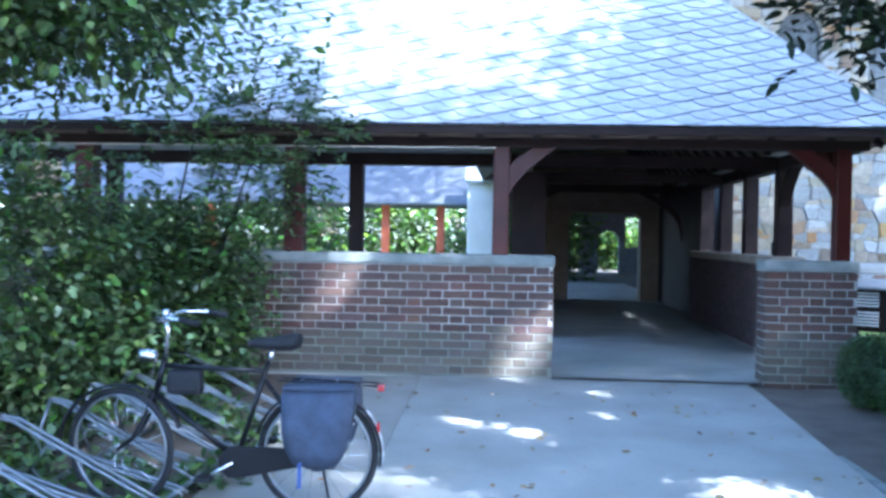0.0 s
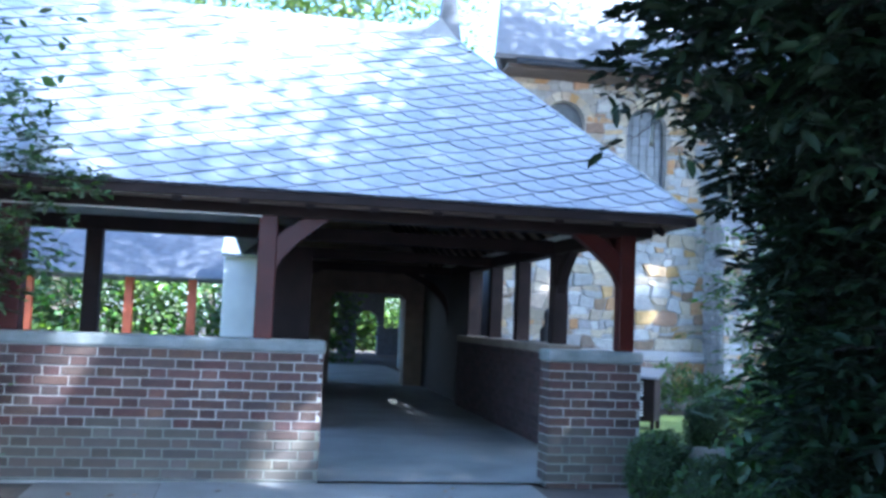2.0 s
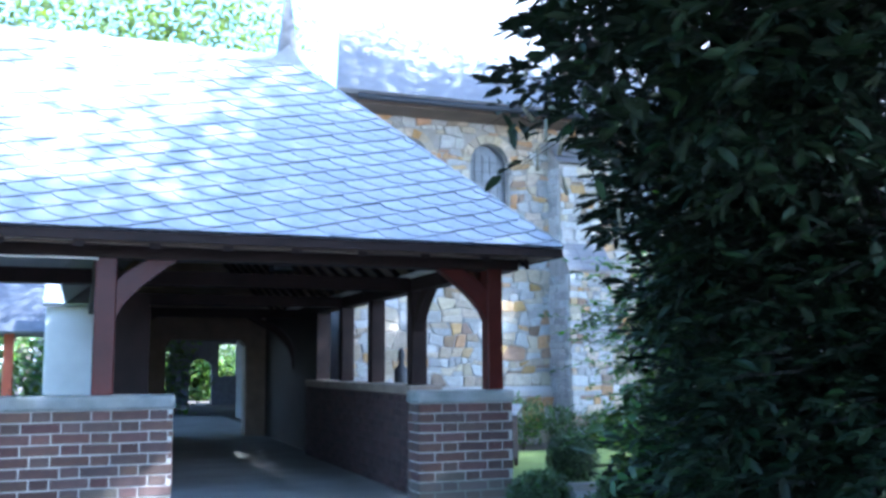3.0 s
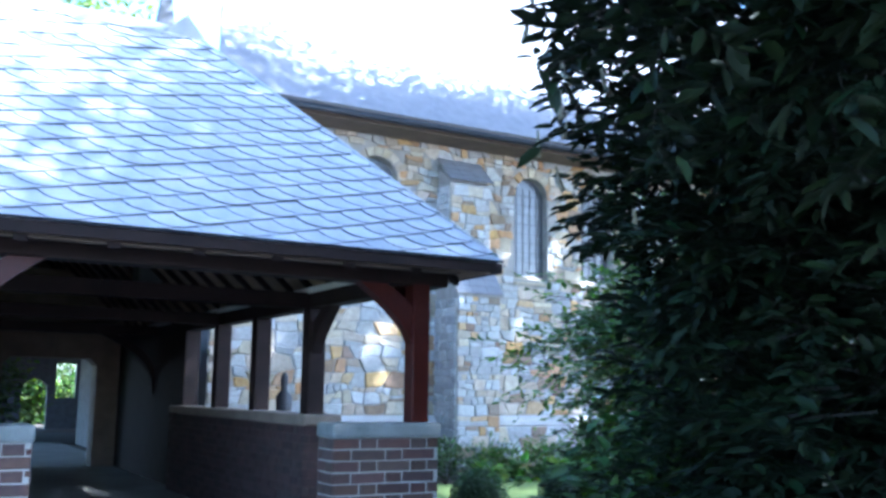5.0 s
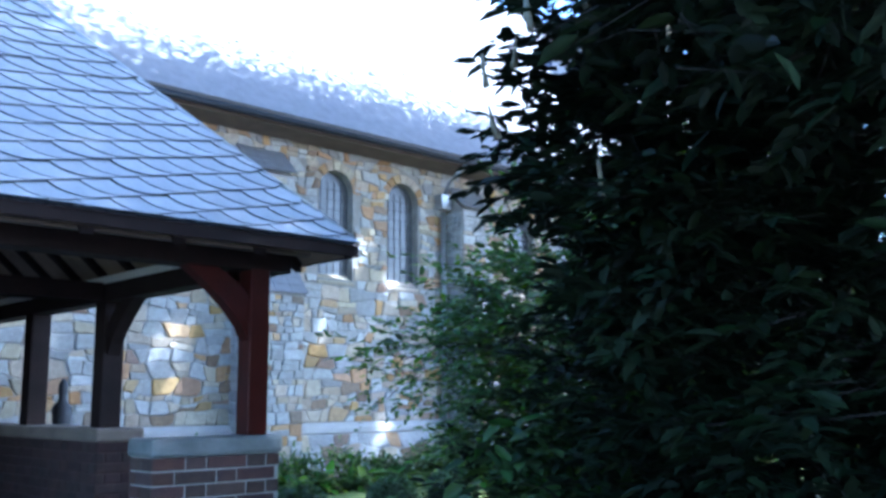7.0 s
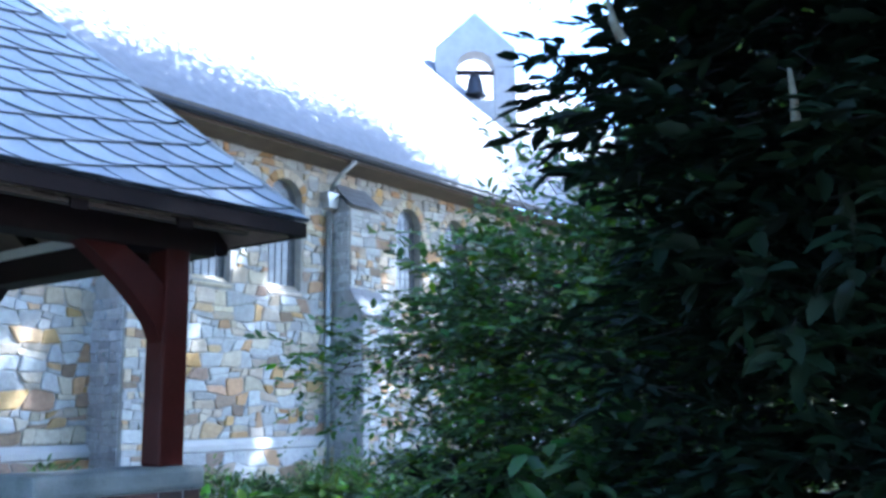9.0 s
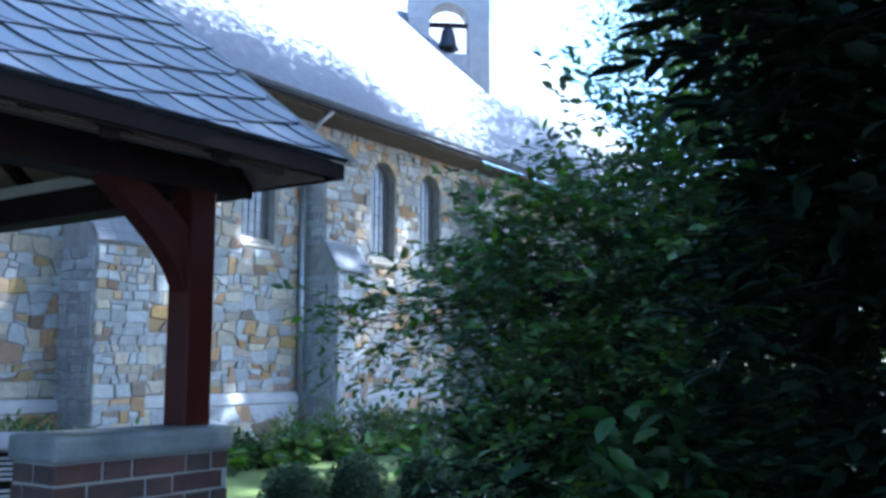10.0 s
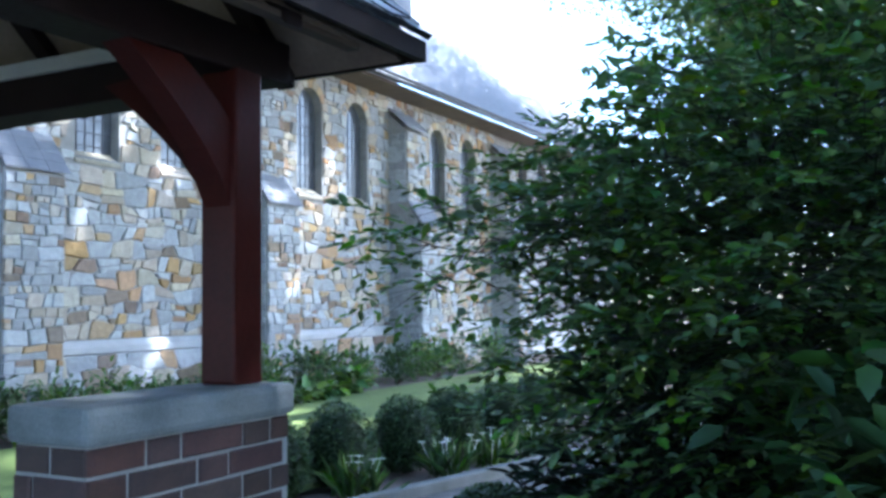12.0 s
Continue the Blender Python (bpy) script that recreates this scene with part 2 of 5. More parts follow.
# ---- mesh helpers ----
def link_mesh(name, bm, mat, parent=None, label=""):
    me = bpy.data.meshes.new(name)
    bm.normal_update()
    bm.to_mesh(me)
    bm.free()
    for m in (mat if isinstance(mat, (list, tuple)) else [mat]):
        me.materials.append(m)
    ob = new(name, me)
    if parent:
        ob.parent = parent
    if label:
        ob["label"] = label
    return ob


def part(name, bm, mat, parent, label=""):
    return link_mesh(name, bm, mat, parent, label)


def thing(name, x, y, z, label, category, group="", turn=0.0):
    ob = new(name)
    ob.empty_display_size = 0.1
    ob.matrix_world = pose(x, y, z, 0, 0, turn)
    return tagged(ob, label, category, group)


def box(bm, x0, x1, y0, y1, z0, z1, bevel=0.0, m=None):
    made = bmesh.ops.create_cube(bm, size=1.0)["verts"]
    bmesh.ops.transform(bm, matrix=Matrix.Translation(((x0 + x1) / 2, (y0 + y1) / 2, (z0 + z1) / 2)) @ Matrix.Diagonal((x1 - x0, y1 - y0, z1 - z0, 1)), verts=made)
    if bevel:
        edges = list({e for v in made for e in v.link_edges})
        made = bmesh.ops.bevel(bm, geom=edges, offset=bevel, segments=2, affect="EDGES", profile=0.6)["verts"]
    if m is not None:
        bmesh.ops.transform(bm, matrix=m, verts=list({v for v in made}))
    return bm


def box_bm(x0, x1, y0, y1, z0, z1, bevel=0.0):
    return box(bmesh.new(), x0, x1, y0, y1, z0, z1, bevel)


def prism(bm, points, axis, a, b):
    """Extrudes a polygon of (u, v) points along an axis from a to b: 'x' takes (y, z), 'y' takes (x, z), 'z' takes (x, y)."""
    def at(u, v, w):
        return {"x": (w, u, v), "y": (u, w, v), "z": (u, v, w)}[axis]
    lo = [bm.verts.new(at(u, v, a)) for u, v in points]
    hi = [bm.verts.new(at(u, v, b)) for u, v in points]
    n = len(points)
    bm.faces.new(lo)
    bm.faces.new(hi[::-1])
    for i in range(n):
        bm.faces.new((lo[i], hi[i], hi[(i + 1) % n], lo[(i + 1) % n]))
    bmesh.ops.recalc_face_normals(bm, faces=bm.faces[:])
    return bm


def tube(bm, points, radius, sides=8, taper=1.0):
    """A round bar along points."""
    pts = [Vector(p) for p in points]
    rings = []
    for i, p in enumerate(pts):
        d = (pts[min(i + 1, len(pts) - 1)] - pts[max(i - 1, 0)]).normalized()
        u = d.cross(Vector((0, 0, 1)) if abs(d.z) < 0.9 else Vector((1, 0, 0))).normalized()
        v = d.cross(u)
        r = radius * (1 + (taper - 1) * i / max(len(pts) - 1, 1))
        rings.append([bm.verts.new(p + r * (math.cos(a) * u + math.sin(a) * v)) for a in (2 * math.pi * k / sides for k in range(sides))])
    for a, b in zip(rings, rings[1:]):
        for k in range(sides):
            bm.faces.new((a[k], a[(k + 1) % sides], b[(k + 1) % sides], b[k])).smooth = True
    bm.faces.new(rings[0][::-1])
    bm.faces.new(rings[-1])
    return bm


def raw_mesh(name, verts, faces, mat, parent=None):
    me = bpy.data.meshes.new(name)
    me.from_pydata(verts, [], faces)
    for m in (mat if isinstance(mat, (list, tuple)) else [mat]):
        me.materials.append(m)
    ob = new(name, me)
    if parent:
        ob.parent = parent
    return ob


def leaves(name, centres, out, size, aspect, mat, parent, rng, droop=0.2, spread=0.9):
    """Many folded leaves in one mesh, each of eight triangles' outline: a stalk end, two shoulders a side and a tip."""
    n = len(centres)
    d = out + rng.normal(0, spread, (n, 3))
    d[:, 2] = d[:, 2] * 0.55 - droop
    d /= np.linalg.norm(d, axis=1)[:, None]
    ref = rng.normal(0, 0.32, (n, 3)) + np.array([0, 0, 1.0])
    side = np.cross(d, ref)
    side /= np.linalg.norm(side, axis=1)[:, None] + 1e-9
    up = np.cross(side, d)
    s = (size * rng.uniform(0.65, 1.25, n))[:, None]
    w = s * aspect
    pts = np.stack([
        centres,
        centres + d * s * 0.3 + side * w * 0.5 + up * s * 0.05,
        centres + d * s * 0.7 + side * w * 0.42 + up * s * 0.02,
        centres + d * s - up * s * 0.10,
        centres + d * s * 0.7 - side * w * 0.42 + up * s * 0.02,
        centres + d * s * 0.3 - side * w * 0.5 + up * s * 0.05], axis=1).reshape(-1, 3)
    base = np.arange(n)[:, None] * 6
    faces = np.concatenate([base + np.array([[0, 1, 2, 3]]), base + np.array([[0, 3, 4, 5]])], axis=1).reshape(-1)
    me = bpy.data.meshes.new(name)
    me.vertices.add(n * 6)
    me.vertices.foreach_set("co", pts.astype(np.float32).ravel())
    me.loops.add(n * 8)
    me.loops.foreach_set("vertex_index", faces.astype(np.int32))
    me.polygons.add(n * 2)
    me.polygons.foreach_set("loop_start", (np.arange(n * 2) * 4).astype(np.int32))
    me.update(calc_edges=True)
    me.materials.append(mat)
    ob = new(name, me)
    if parent:
        ob.parent = parent
    return ob


def high_leaves(centres, out, size, mat, parent, rng):
    """A crown of small four-cornered leaves, for trees high above."""
    n = len(centres)
    d = out + rng.normal(0, 0.9, (n, 3))
    d /= np.linalg.norm(d, axis=1)[:, None]
    side = np.cross(d, rng.normal(0, 0.4, (n, 3)) + np.array([0, 0, 1.0]))
    side /= np.linalg.norm(side, axis=1)[:, None] + 1e-9
    s = (size * rng.uniform(0.65, 1.3, n))[:, None]
    pts = np.stack([centres, centres + d * s * 0.45 + side * s * 0.36, centres + d * s, centres + d * s * 0.45 - side * s * 0.36], 1).reshape(-1, 3)
    me = bpy.data.meshes.new("crown")
    me.vertices.add(n * 4)
    me.vertices.foreach_set("co", pts.astype(np.float32).ravel())
    me.loops.add(n * 4)
    me.loops.foreach_set("vertex_index", np.arange(n * 4).astype(np.int32))
    me.polygons.add(n)
    me.polygons.foreach_set("loop_start", (np.arange(n) * 4).astype(np.int32))
    me.update(calc_edges=True)
    me.materials.append(mat)
    ob = new("crown", me)
    ob.parent = parent
    return ob


def blob_points(rng, n, blobs, shell=0.55, clump=0.35, per=14):
    """Leaf places: clumps of leaves spread through ellipsoids (centre, radii, weight), thicker towards the outside."""
    weights = np.array([b[2] for b in blobs], float)
    picks = rng.choice(len(blobs), max(n // per, 1), p=weights / weights.sum())
    v = rng.normal(0, 1, (len(picks), 3))
    v /= np.linalg.norm(v, axis=1)[:, None]
    r = shell + (1 - shell) * rng.uniform(0, 1, len(picks)) ** 0.6
    c = np.array([b[0] for b in blobs])[picks]
    rad = np.array([b[1] for b in blobs])[picks]
    heart = c + v * rad * r[:, None]
    k = np.repeat(np.arange(len(picks)), per)
    pts = heart[k] + rng.normal(0, clump, (len(k), 3)) * np.array([1, 1, 0.7])
    out = (pts - c[k]) / rad[k]
    out /= np.linalg.norm(out, axis=1)[:, None] + 1e-9
    return pts, out


def limbs(bm, rng, root, tips, radius, sides=6, reach=1.0):
    """Gently bent tapering branches from a root towards each tip."""
    root = Vector(root)
    for tip in tips:
        tip = root.lerp(Vector(tip), reach)
        span = (tip - root).length
        bend, sway = Vector(rng.normal(0, 0.05, 3)) * span, Vector(rng.normal(0, 0.012, 3)) * span
        pts = [root.lerp(tip, t) + bend * (4 * t * (1 - t)) + sway * math.sin(9 * t) + Vector((0, 0, 0.10 * span * math.sin(math.pi * t))) for t in (k / 8 for k in range(9))]
        tube(bm, pts, radius, sides, 0.2)
    return bm


def plant(name, label, category, foot, blobs, n, size, aspect, mat, seed, trunk=0.05, shell=0.55, clump=0.3, droop=0.2, keep=None, group="", stems=10, crown="crown", limb_part="trunk"):
    rng = np.random.default_rng(seed)
    top = thing(name, *foot, label, category, group)
    pts, out = blob_points(rng, n, blobs, shell, clump)
    if keep is not None:
        ok = keep(pts)
        pts, out = pts[ok], out[ok]
    ok = pts[:, 2] > foot[2] + 0.02
    pts, out = pts[ok], out[ok]
    origin = np.array(foot)
    leaves(crown, pts - origin, out, size, aspect, mat, top, rng, droop)
    for tip in pts[rng.choice(len(pts), stems)] - origin:
        part("branch", limbs(bmesh.new(), rng, (0, 0, -0.05), [tip], trunk, 6, 0.8), M_BARK, top)
    return top


def bush(name, label, foot, blobs, n, reach, per, size, aspect, mat, seed, stems=10, trunk=0.03, shell=0.2, keep=None, rise=0.0, category="shrub"):
    """A shrub of leafy twigs: each twig grows outwards and carries leaves in two ranks along it."""
    rng = np.random.default_rng(seed)
    top = thing(name, *foot, label, category)
    origin = np.array(foot)
    roots, out = blob_points(rng, n, blobs, shell, 0.12, 4)
    if keep is not None:
        ok = keep(roots)
        roots, out = roots[ok], out[ok]
    ok = roots[:, 2] > foot[2] + 0.05
    roots, out = roots[ok], out[ok]
    way = out + rng.normal(0, 0.45, out.shape)
    way[:, 2] = way[:, 2] * 0.5 + rise
    way /= np.linalg.norm(way, axis=1)[:, None]
    side = np.cross(way, np.array([0, 0, 1.0]) + rng.normal(0, 0.25, way.shape))
    side /= np.linalg.norm(side, axis=1)[:, None] + 1e-9
    length = reach * rng.uniform(0.6, 1.4, len(roots))[:, None]
    pts, dirs = [], []
    for k in range(per):
        t = (k + 1.0) / per
        pts.append(roots + way * length * t - np.array([0, 0, 0.22]) * length * t * t)
        dirs.append(way * (0.35 + 0.65 * t) + side * (0.85 if k % 2 else -0.85) * (1.25 - t))
    pts, dirs = np.concatenate(pts), np.concatenate(dirs)
    if keep is not None:
        ok = keep(pts)
        pts, dirs = pts[ok], dirs[ok]
    leaves("crown", pts - origin, dirs, size, aspect, mat, top, rng, 0.06, 0.42)
    tips = roots + way * length - np.array([0, 0, 0.22]) * length
    a, b = roots - way * length * 0.6 - origin, tips - origin
    wide, high = side * 0.0028, np.array([0, 0, 0.0028])
    verts = np.stack([a - wide, a + wide, a + high * 1.6, b], 1).reshape(-1, 3)
    base = np.arange(len(a))[:, None] * 4
    faces = (base[:, :, None] + np.array([[[0, 1, 3], [1, 2, 3], [2, 0, 3]]])).reshape(-1, 3)
    tagged(raw_mesh("brushwood", verts.tolist(), faces.tolist(), M_BARK_DARK, top), kind="stuff")
    for tip in roots[rng.choice(len(roots), stems)] - origin:
        part("branch", limbs(bmesh.new(), rng, (0, 0, -0.05), [tip], trunk, 6, 0.9), M_BARK_DARK, top)
    return top


# ---- ground ----
def ground_z(y):
    return -0.22 + 0.20 * min(max((y - 5.0) / 4.2, 0.0), 1.0)


def strip(x0, x1, y0, y1, dz, nx, ny, rough=0.0, seed=3):
    rng = np.random.default_rng(seed)
    xs, ys = np.linspace(x0, x1, nx), np.linspace(y0, y1, ny)
    verts = [(x, y, ground_z(y) + dz + rng.uniform(-rough, rough)) for y in ys for x in xs]
    faces = [(j * nx + i, j * nx + i + 1, (j + 1) * nx + i + 1, (j + 1) * nx + i) for j in range(ny - 1) for i in range(nx - 1)]
    return verts, faces


rng0 = np.random.default_rng(5)
gx = np.concatenate([[-600, -120, -40, -15], np.linspace(-8, 26, 86), [40, 120, 600]])
gy = np.concatenate([[-600, -120, -30, -8], np.linspace(-4, 26, 76), [40, 120, 600]])
verts = [(x, y, ground_z(y) - 0.03 + (rng0.uniform(-0.012, 0.012) if -8 < x < 26 and -4 < y < 26 else 0)) for y in gy for x in gx]
faces = [(j * len(gx) + i, j * len(gx) + i + 1, (j + 1) * len(gx) + i + 1, (j + 1) * len(gx) + i) for j in range(len(gy) - 1) for i in range(len(gx) - 1)]
tagged(raw_mesh("ground", verts, faces, M_SOIL), "bare dark soil with litter around the paths", "ground", kind="structure")
v, fc = strip(-0.85, 2.35, -6, 9.36, 0.0, 2, 40)
tagged(raw_mesh("path", v, fc, M_PATH), "pale worn concrete path dappled with sunlight", "path", kind="structure")
v, fc = strip(-1.85, -0.86, -6, 9.36, -0.012, 2, 40)
tagged(raw_mesh("pavement", v, fc, M_APRON), "worn concrete apron under the bicycle rack", "pavement", kind="structure")
tagged(raw_mesh("floor", [(-9, 9.36, 0.0), (3.6, 9.36, 0.0), (3.6, 30, 0.0), (-9, 30, 0.0)], [(0, 1, 2, 3)], M_PATH), "grey concrete floor of the covered walkway", "floor", kind="structure")
tagged(raw_mesh("lawn", [(4.6, 11.9, -0.01), (24, 11.9, -0.01), (24, 16.2, -0.01), (4.6, 16.2, -0.01)], [(0, 1, 2, 3)], M_LAWN), "short green lawn before the church wall", "lawn", kind="structure")
GARDEN = pose(6.9, 11.12, 0, 0, 0, -13.0)
garden_path = raw_mesh("garden_path", [(-2.9, -0.95, -0.028), (18, -0.95, -0.028), (18, -0.03, -0.028), (-2.9, -0.03, -0.028)], [(0, 1, 2, 3)], M_GRAVEL)
garden_path.matrix_world = GARDEN
tagged(garden_path, "narrow grey garden path beside a low kerb", "path", kind="structure")

# ---- covered walkway: walls ----
WALL_H, CAP = 1.2, 0.11


def low_wall(name, label, x0, x1, y0, y1, base=0.0, joint=None):
    ob = tagged(link_mesh(name, box_bm(x0, x1, y0, y1, base - 0.1, WALL_H - CAP), joint or M_MORTAR), label, "wall", kind="structure")
    part("coping", box_bm(x0 - 0.02, x1 + 0.02, y0 - 0.025, y1 + 0.025, WALL_H - CAP, WALL_H, 0.025), M_ASHLAR_DARK if joint else M_CAP, ob, "weathered rounded concrete coping")
    return ob


wall_front = low_wall("wall_front", "low brown brick wall with pale joints under a concrete coping", -9.0, 0.44, 9.39, 9.74)
pillar = low_wall("wall_pillar", "short brown brick pier with a rounded concrete coping", 2.50, 3.38, 9.39, 9.67, -0.1)
# Bricks, joints and coping here are coloured dark in place of shade.
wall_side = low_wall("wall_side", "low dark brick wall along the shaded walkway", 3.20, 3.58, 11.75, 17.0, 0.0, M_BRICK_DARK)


def post(x, y, z0, z1, w, mat, label, brace=()):
    ob = thing("timber_post", x, y, z0, label, "post", "posts of the covered walkway")
    part("shaft", box_bm(-w / 2, w / 2, -w / 2, w / 2, 0, z1 - z0, 0.012), mat, ob)
    for axis, sign in brace:
        outer, inner = [], []
        for k in range(7):
            a = k / 6
            # curved knee brace rising from the shaft to the beam
            outer.append((sign * (w / 2 - 0.005 + 0.50 * a ** 1.25), 0.60 + 0.50 * a ** 0.85))
            inner.append((sign * (w / 2 - 0.005 + 0.31 * a ** 1.25 - 0.02 * (1 - a)), 0.86 + 0.26 * a ** 0.85))
        bm = prism(bmesh.new(), outer + inner[::-1], {"x": "y", "y": "x"}[axis], -0.055, 0.055)
        part("brace", bm, mat, ob)
    return ob


POST_TOP = 2.30
post(3.26, 9.535, WALL_H, POST_TOP, 0.15, M_TIMBER, "red-stained timber corner post with curved braces on the pier", (("x", -1), ("y", 1)))
post(-0.09, 9.56, WALL_H, POST_TOP, 0.165, M_TIMBER, "red-stained timber post with a curved brace on the wall", (("x", 1),))
post(-2.20, 9.56, WALL_H, POST_TOP, 0.20, M_TIMBER, "red-stained timber post standing on the brick wall")
post(-4.40, 9.56, WALL_H, POST_TOP, 0.20, M_TIMBER, "red-stained timber post standing on the brick wall")
# Side posts are backlit: near-black colour stands in for their shade.
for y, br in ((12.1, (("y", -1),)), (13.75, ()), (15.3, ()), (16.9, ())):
    post(3.42, y, WALL_H, POST_TOP, 0.19, M_TIMBER_DARK, "timber post on the side wall, darkened in colour as backlit", br)

post(-1.98, 12.1, 0.0, POST_TOP, 0.18, M_TIMBER_DARK, "timber post on the courtyard side, shade put into its colour")
post(-5.2, 12.1, 0.0, POST_TOP, 0.18, M_TIMBER_DARK, "timber post on the courtyard side, shade put into its colour")

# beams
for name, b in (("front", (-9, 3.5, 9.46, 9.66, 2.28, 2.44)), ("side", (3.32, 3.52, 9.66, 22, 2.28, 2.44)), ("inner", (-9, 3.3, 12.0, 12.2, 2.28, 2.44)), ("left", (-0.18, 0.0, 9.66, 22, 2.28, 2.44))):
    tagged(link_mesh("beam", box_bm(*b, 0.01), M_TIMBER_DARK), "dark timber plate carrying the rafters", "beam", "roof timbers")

# ---- roofs ----
EY, EX, EZ = 9.03, 3.70, 2.44      # front eave, side eave, their height
RY, RX, RZ = 10.72, 1.59, 4.44     # ridges


def roof_sheet(name, quads, mat, label, t=0.05):
    bm = bmesh.new()
    for q in quads:
        vs = [bm.verts.new(p) for p in q]
        bm.faces.new(vs)
    bmesh.ops.recalc_face_normals(bm, faces=bm.faces[:])
    geom = bmesh.ops.solidify(bm, geom=bm.faces[:], thickness=t)
    return tagged(link_mesh(name, bm, mat), label, "roof", kind="structure")


# The side slopes run on to y 38.5 only to shade the far floor.
roof = roof_sheet("roof", [
    [(-9.5, EY, EZ), (EX, EY, EZ), (RX, RY, RZ), (-9.5, RY, RZ)],
    [(EX, EY, EZ), (EX, 38.5, EZ), (RX, 38.5, RZ), (RX, RY, RZ)],
    [(-9.5, RY, RZ), (RX, RY, RZ), (-0.52, RY + 1.69, EZ), (-9.5, RY + 1.69, EZ)],
    [(RX, RY, RZ), (RX, 38.5, RZ), (-0.52, 38.5, EZ), (-0.52, RY + 1.69, EZ)]], M_SLATE_FAR, "grey slate roof of the covered walkway with a hipped corner")
part("fascia", box_bm(-9.5, EX, EY - 0.025, EY + 0.0, EZ - 0.075, EZ + 0.0), M_TIMBER_DARK, roof)

# far stone portal and the walls that close the walkway
PY = 21.5
bm = bmesh.new()
for b in ((0.5, 1.32, PY, PY + 0.5, 0, 3.6), (2.93, 3.6, PY, PY + 0.5, 0, 3.6), (1.32, 2.93, PY, PY + 0.5, 1.97, 3.6)):
    box(bm, *b)
for sx, ex in ((1.32, 1.44), (2.93, 2.81)):
    prism(bm, [(sx, 1.85), (ex, 1.97), (sx, 1.97)], "y", PY, PY + 0.5)
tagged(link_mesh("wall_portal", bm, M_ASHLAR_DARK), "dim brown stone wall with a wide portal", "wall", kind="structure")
tagged(link_mesh("wall_inner", box_bm(3.34, 3.6, 17.0, PY, 0, 2.3), M_TIMBER_DARK), "dark boarded wall closing the walkway's side", "wall", kind="structure")
tagged(link_mesh("wall_inner_left", box_bm(0.02, 0.5, 13.4, PY, 0, 2.3), M_TIMBER_DARK), "dark boarded wall on the courtyard side of the walkway", "wall", kind="structure")
bm = bmesh.new()
for b in ((-2.0, 2.55, 40, 40.4, -0.2, 3.2), (2.92, 3.67, 40, 40.4, -0.2, 3.2), (4.54, 4.80, 40, 40.4, -0.2, 3.2), (4.80, 5.5, 40, 40.4, -0.2, 1.05), (5.5, 9, 40, 40.4, -0.2, 3.2), (2.55, 2.92, 40, 40.4, 2.2, 3.2), (4.80, 5.5, 40, 40.4, 2.3, 3.2)):
    box(bm, *b)
arch = [(3.67, 3.2)] + [(4.105 - 0.435 * math.cos(math.pi * k / 8), 1.3 + 0.43 * math.sin(math.pi * k / 8)) for k in range(9)] + [(4.54, 3.2)]
prism(bm, arch, "y", 40, 40.4)
# The screen's shaded side is painted by this dark grey.
tagged(link_mesh("wall_far", bm, M_GREY_SHADED), "distant stone screen with arched openings", "wall", kind="structure")
tagged(raw_mesh("floor_far", [(-3, 30.02, -0.02), (9, 30.02, -0.02), (9, 60, -0.15), (-3, 60, -0.15)], [(0, 1, 2, 3)], M_GRAVEL), "pale sunlit paving beyond the portal", "floor", kind="structure")

# Added wall and ceiling, there only to keep sun out beyond the portal.
tagged(link_mesh("wall_sunblock", box_bm(6.4, 6.7, PY + 0.5, 40, -0.2, 3.3), M_ASHLAR_DARK), "added unseen wall that blocks the sun beyond the portal", "wall", kind="structure")
tagged(link_mesh("ceiling_sunblock", box_bm(-0.4, 6.7, PY + 0.5, 40.4, 3.3, 3.5), M_BOARD), "added ceiling that keeps the sun off the floor beyond the portal", "ceiling", kind="structure")

# arched braces inside the walkway
for y in (12.1, 15.3, 18.6):
    ob = thing("tie_beam", 1.7, y, 2.28, "dark timber tie beam with curved corner braces", "beam", "tie beams of the walkway")
    part("beam", box_bm(-1.75, 1.75, -0.08, 0.08, 0.0, 0.16, 0.01), M_TIMBER_DARK, ob)
    for sg in ((-1, 1) if y > 18 else ()):
        lower = [(sg * (1.60 - 0.85 * (k / 8) ** 1.6), -0.95 + 0.95 * (k / 8) ** 0.62) for k in range(9)]
        upper = [(sg * (1.60 - 0.62 * (k / 8) ** 1.6 + 0.02), -0.70 + 0.70 * (k / 8) ** 0.62) for k in range(9)]
        part("brace", prism(bmesh.new(), lower + upper[::-1], "y", -0.05, 0.05), M_TIMBER_DARK, ob)

# rafters, their ends under the eaves and the pale boards between them
raf = bmesh.new()
for k in range(24):
    x = 3.0 - 0.55 * k
    f = min(1.0, (EX - x) / (EX - RX))
    prism(raf, [(EY + 0.04, EZ - 0.12), (EY + 0.04, EZ - 0.06), (EY + f * (RY - EY), EZ + f * (RZ - EZ) - 0.14), (EY + f * (RY - EY), EZ + f * (RZ - EZ) - 0.26)], "x", x - 0.04, x + 0.04)
tagged(link_mesh("rafters_front", raf, M_TIMBER_DARK), "dark rafters under the front roof slope", "rafters", kind="stuff")
raf = bmesh.new()
for k in range(24):
    y = 9.6 + 0.55 * k
    f = min(1.0, (y - EY) / (RY - EY))
    prism(raf, [(EX - 0.04, EZ - 0.12), (EX - 0.04, EZ - 0.06), (EX - f * (EX - RX), EZ + f * (RZ - EZ) - 0.14), (EX - f * (EX - RX), EZ + f * (RZ - EZ) - 0.26)], "y", y - 0.04, y + 0.04)
tagged(link_mesh("rafters_side", raf, M_TIMBER_DARK), "dark rafters under the side roof slope", "rafters", kind="stuff")
bm = bmesh.new()
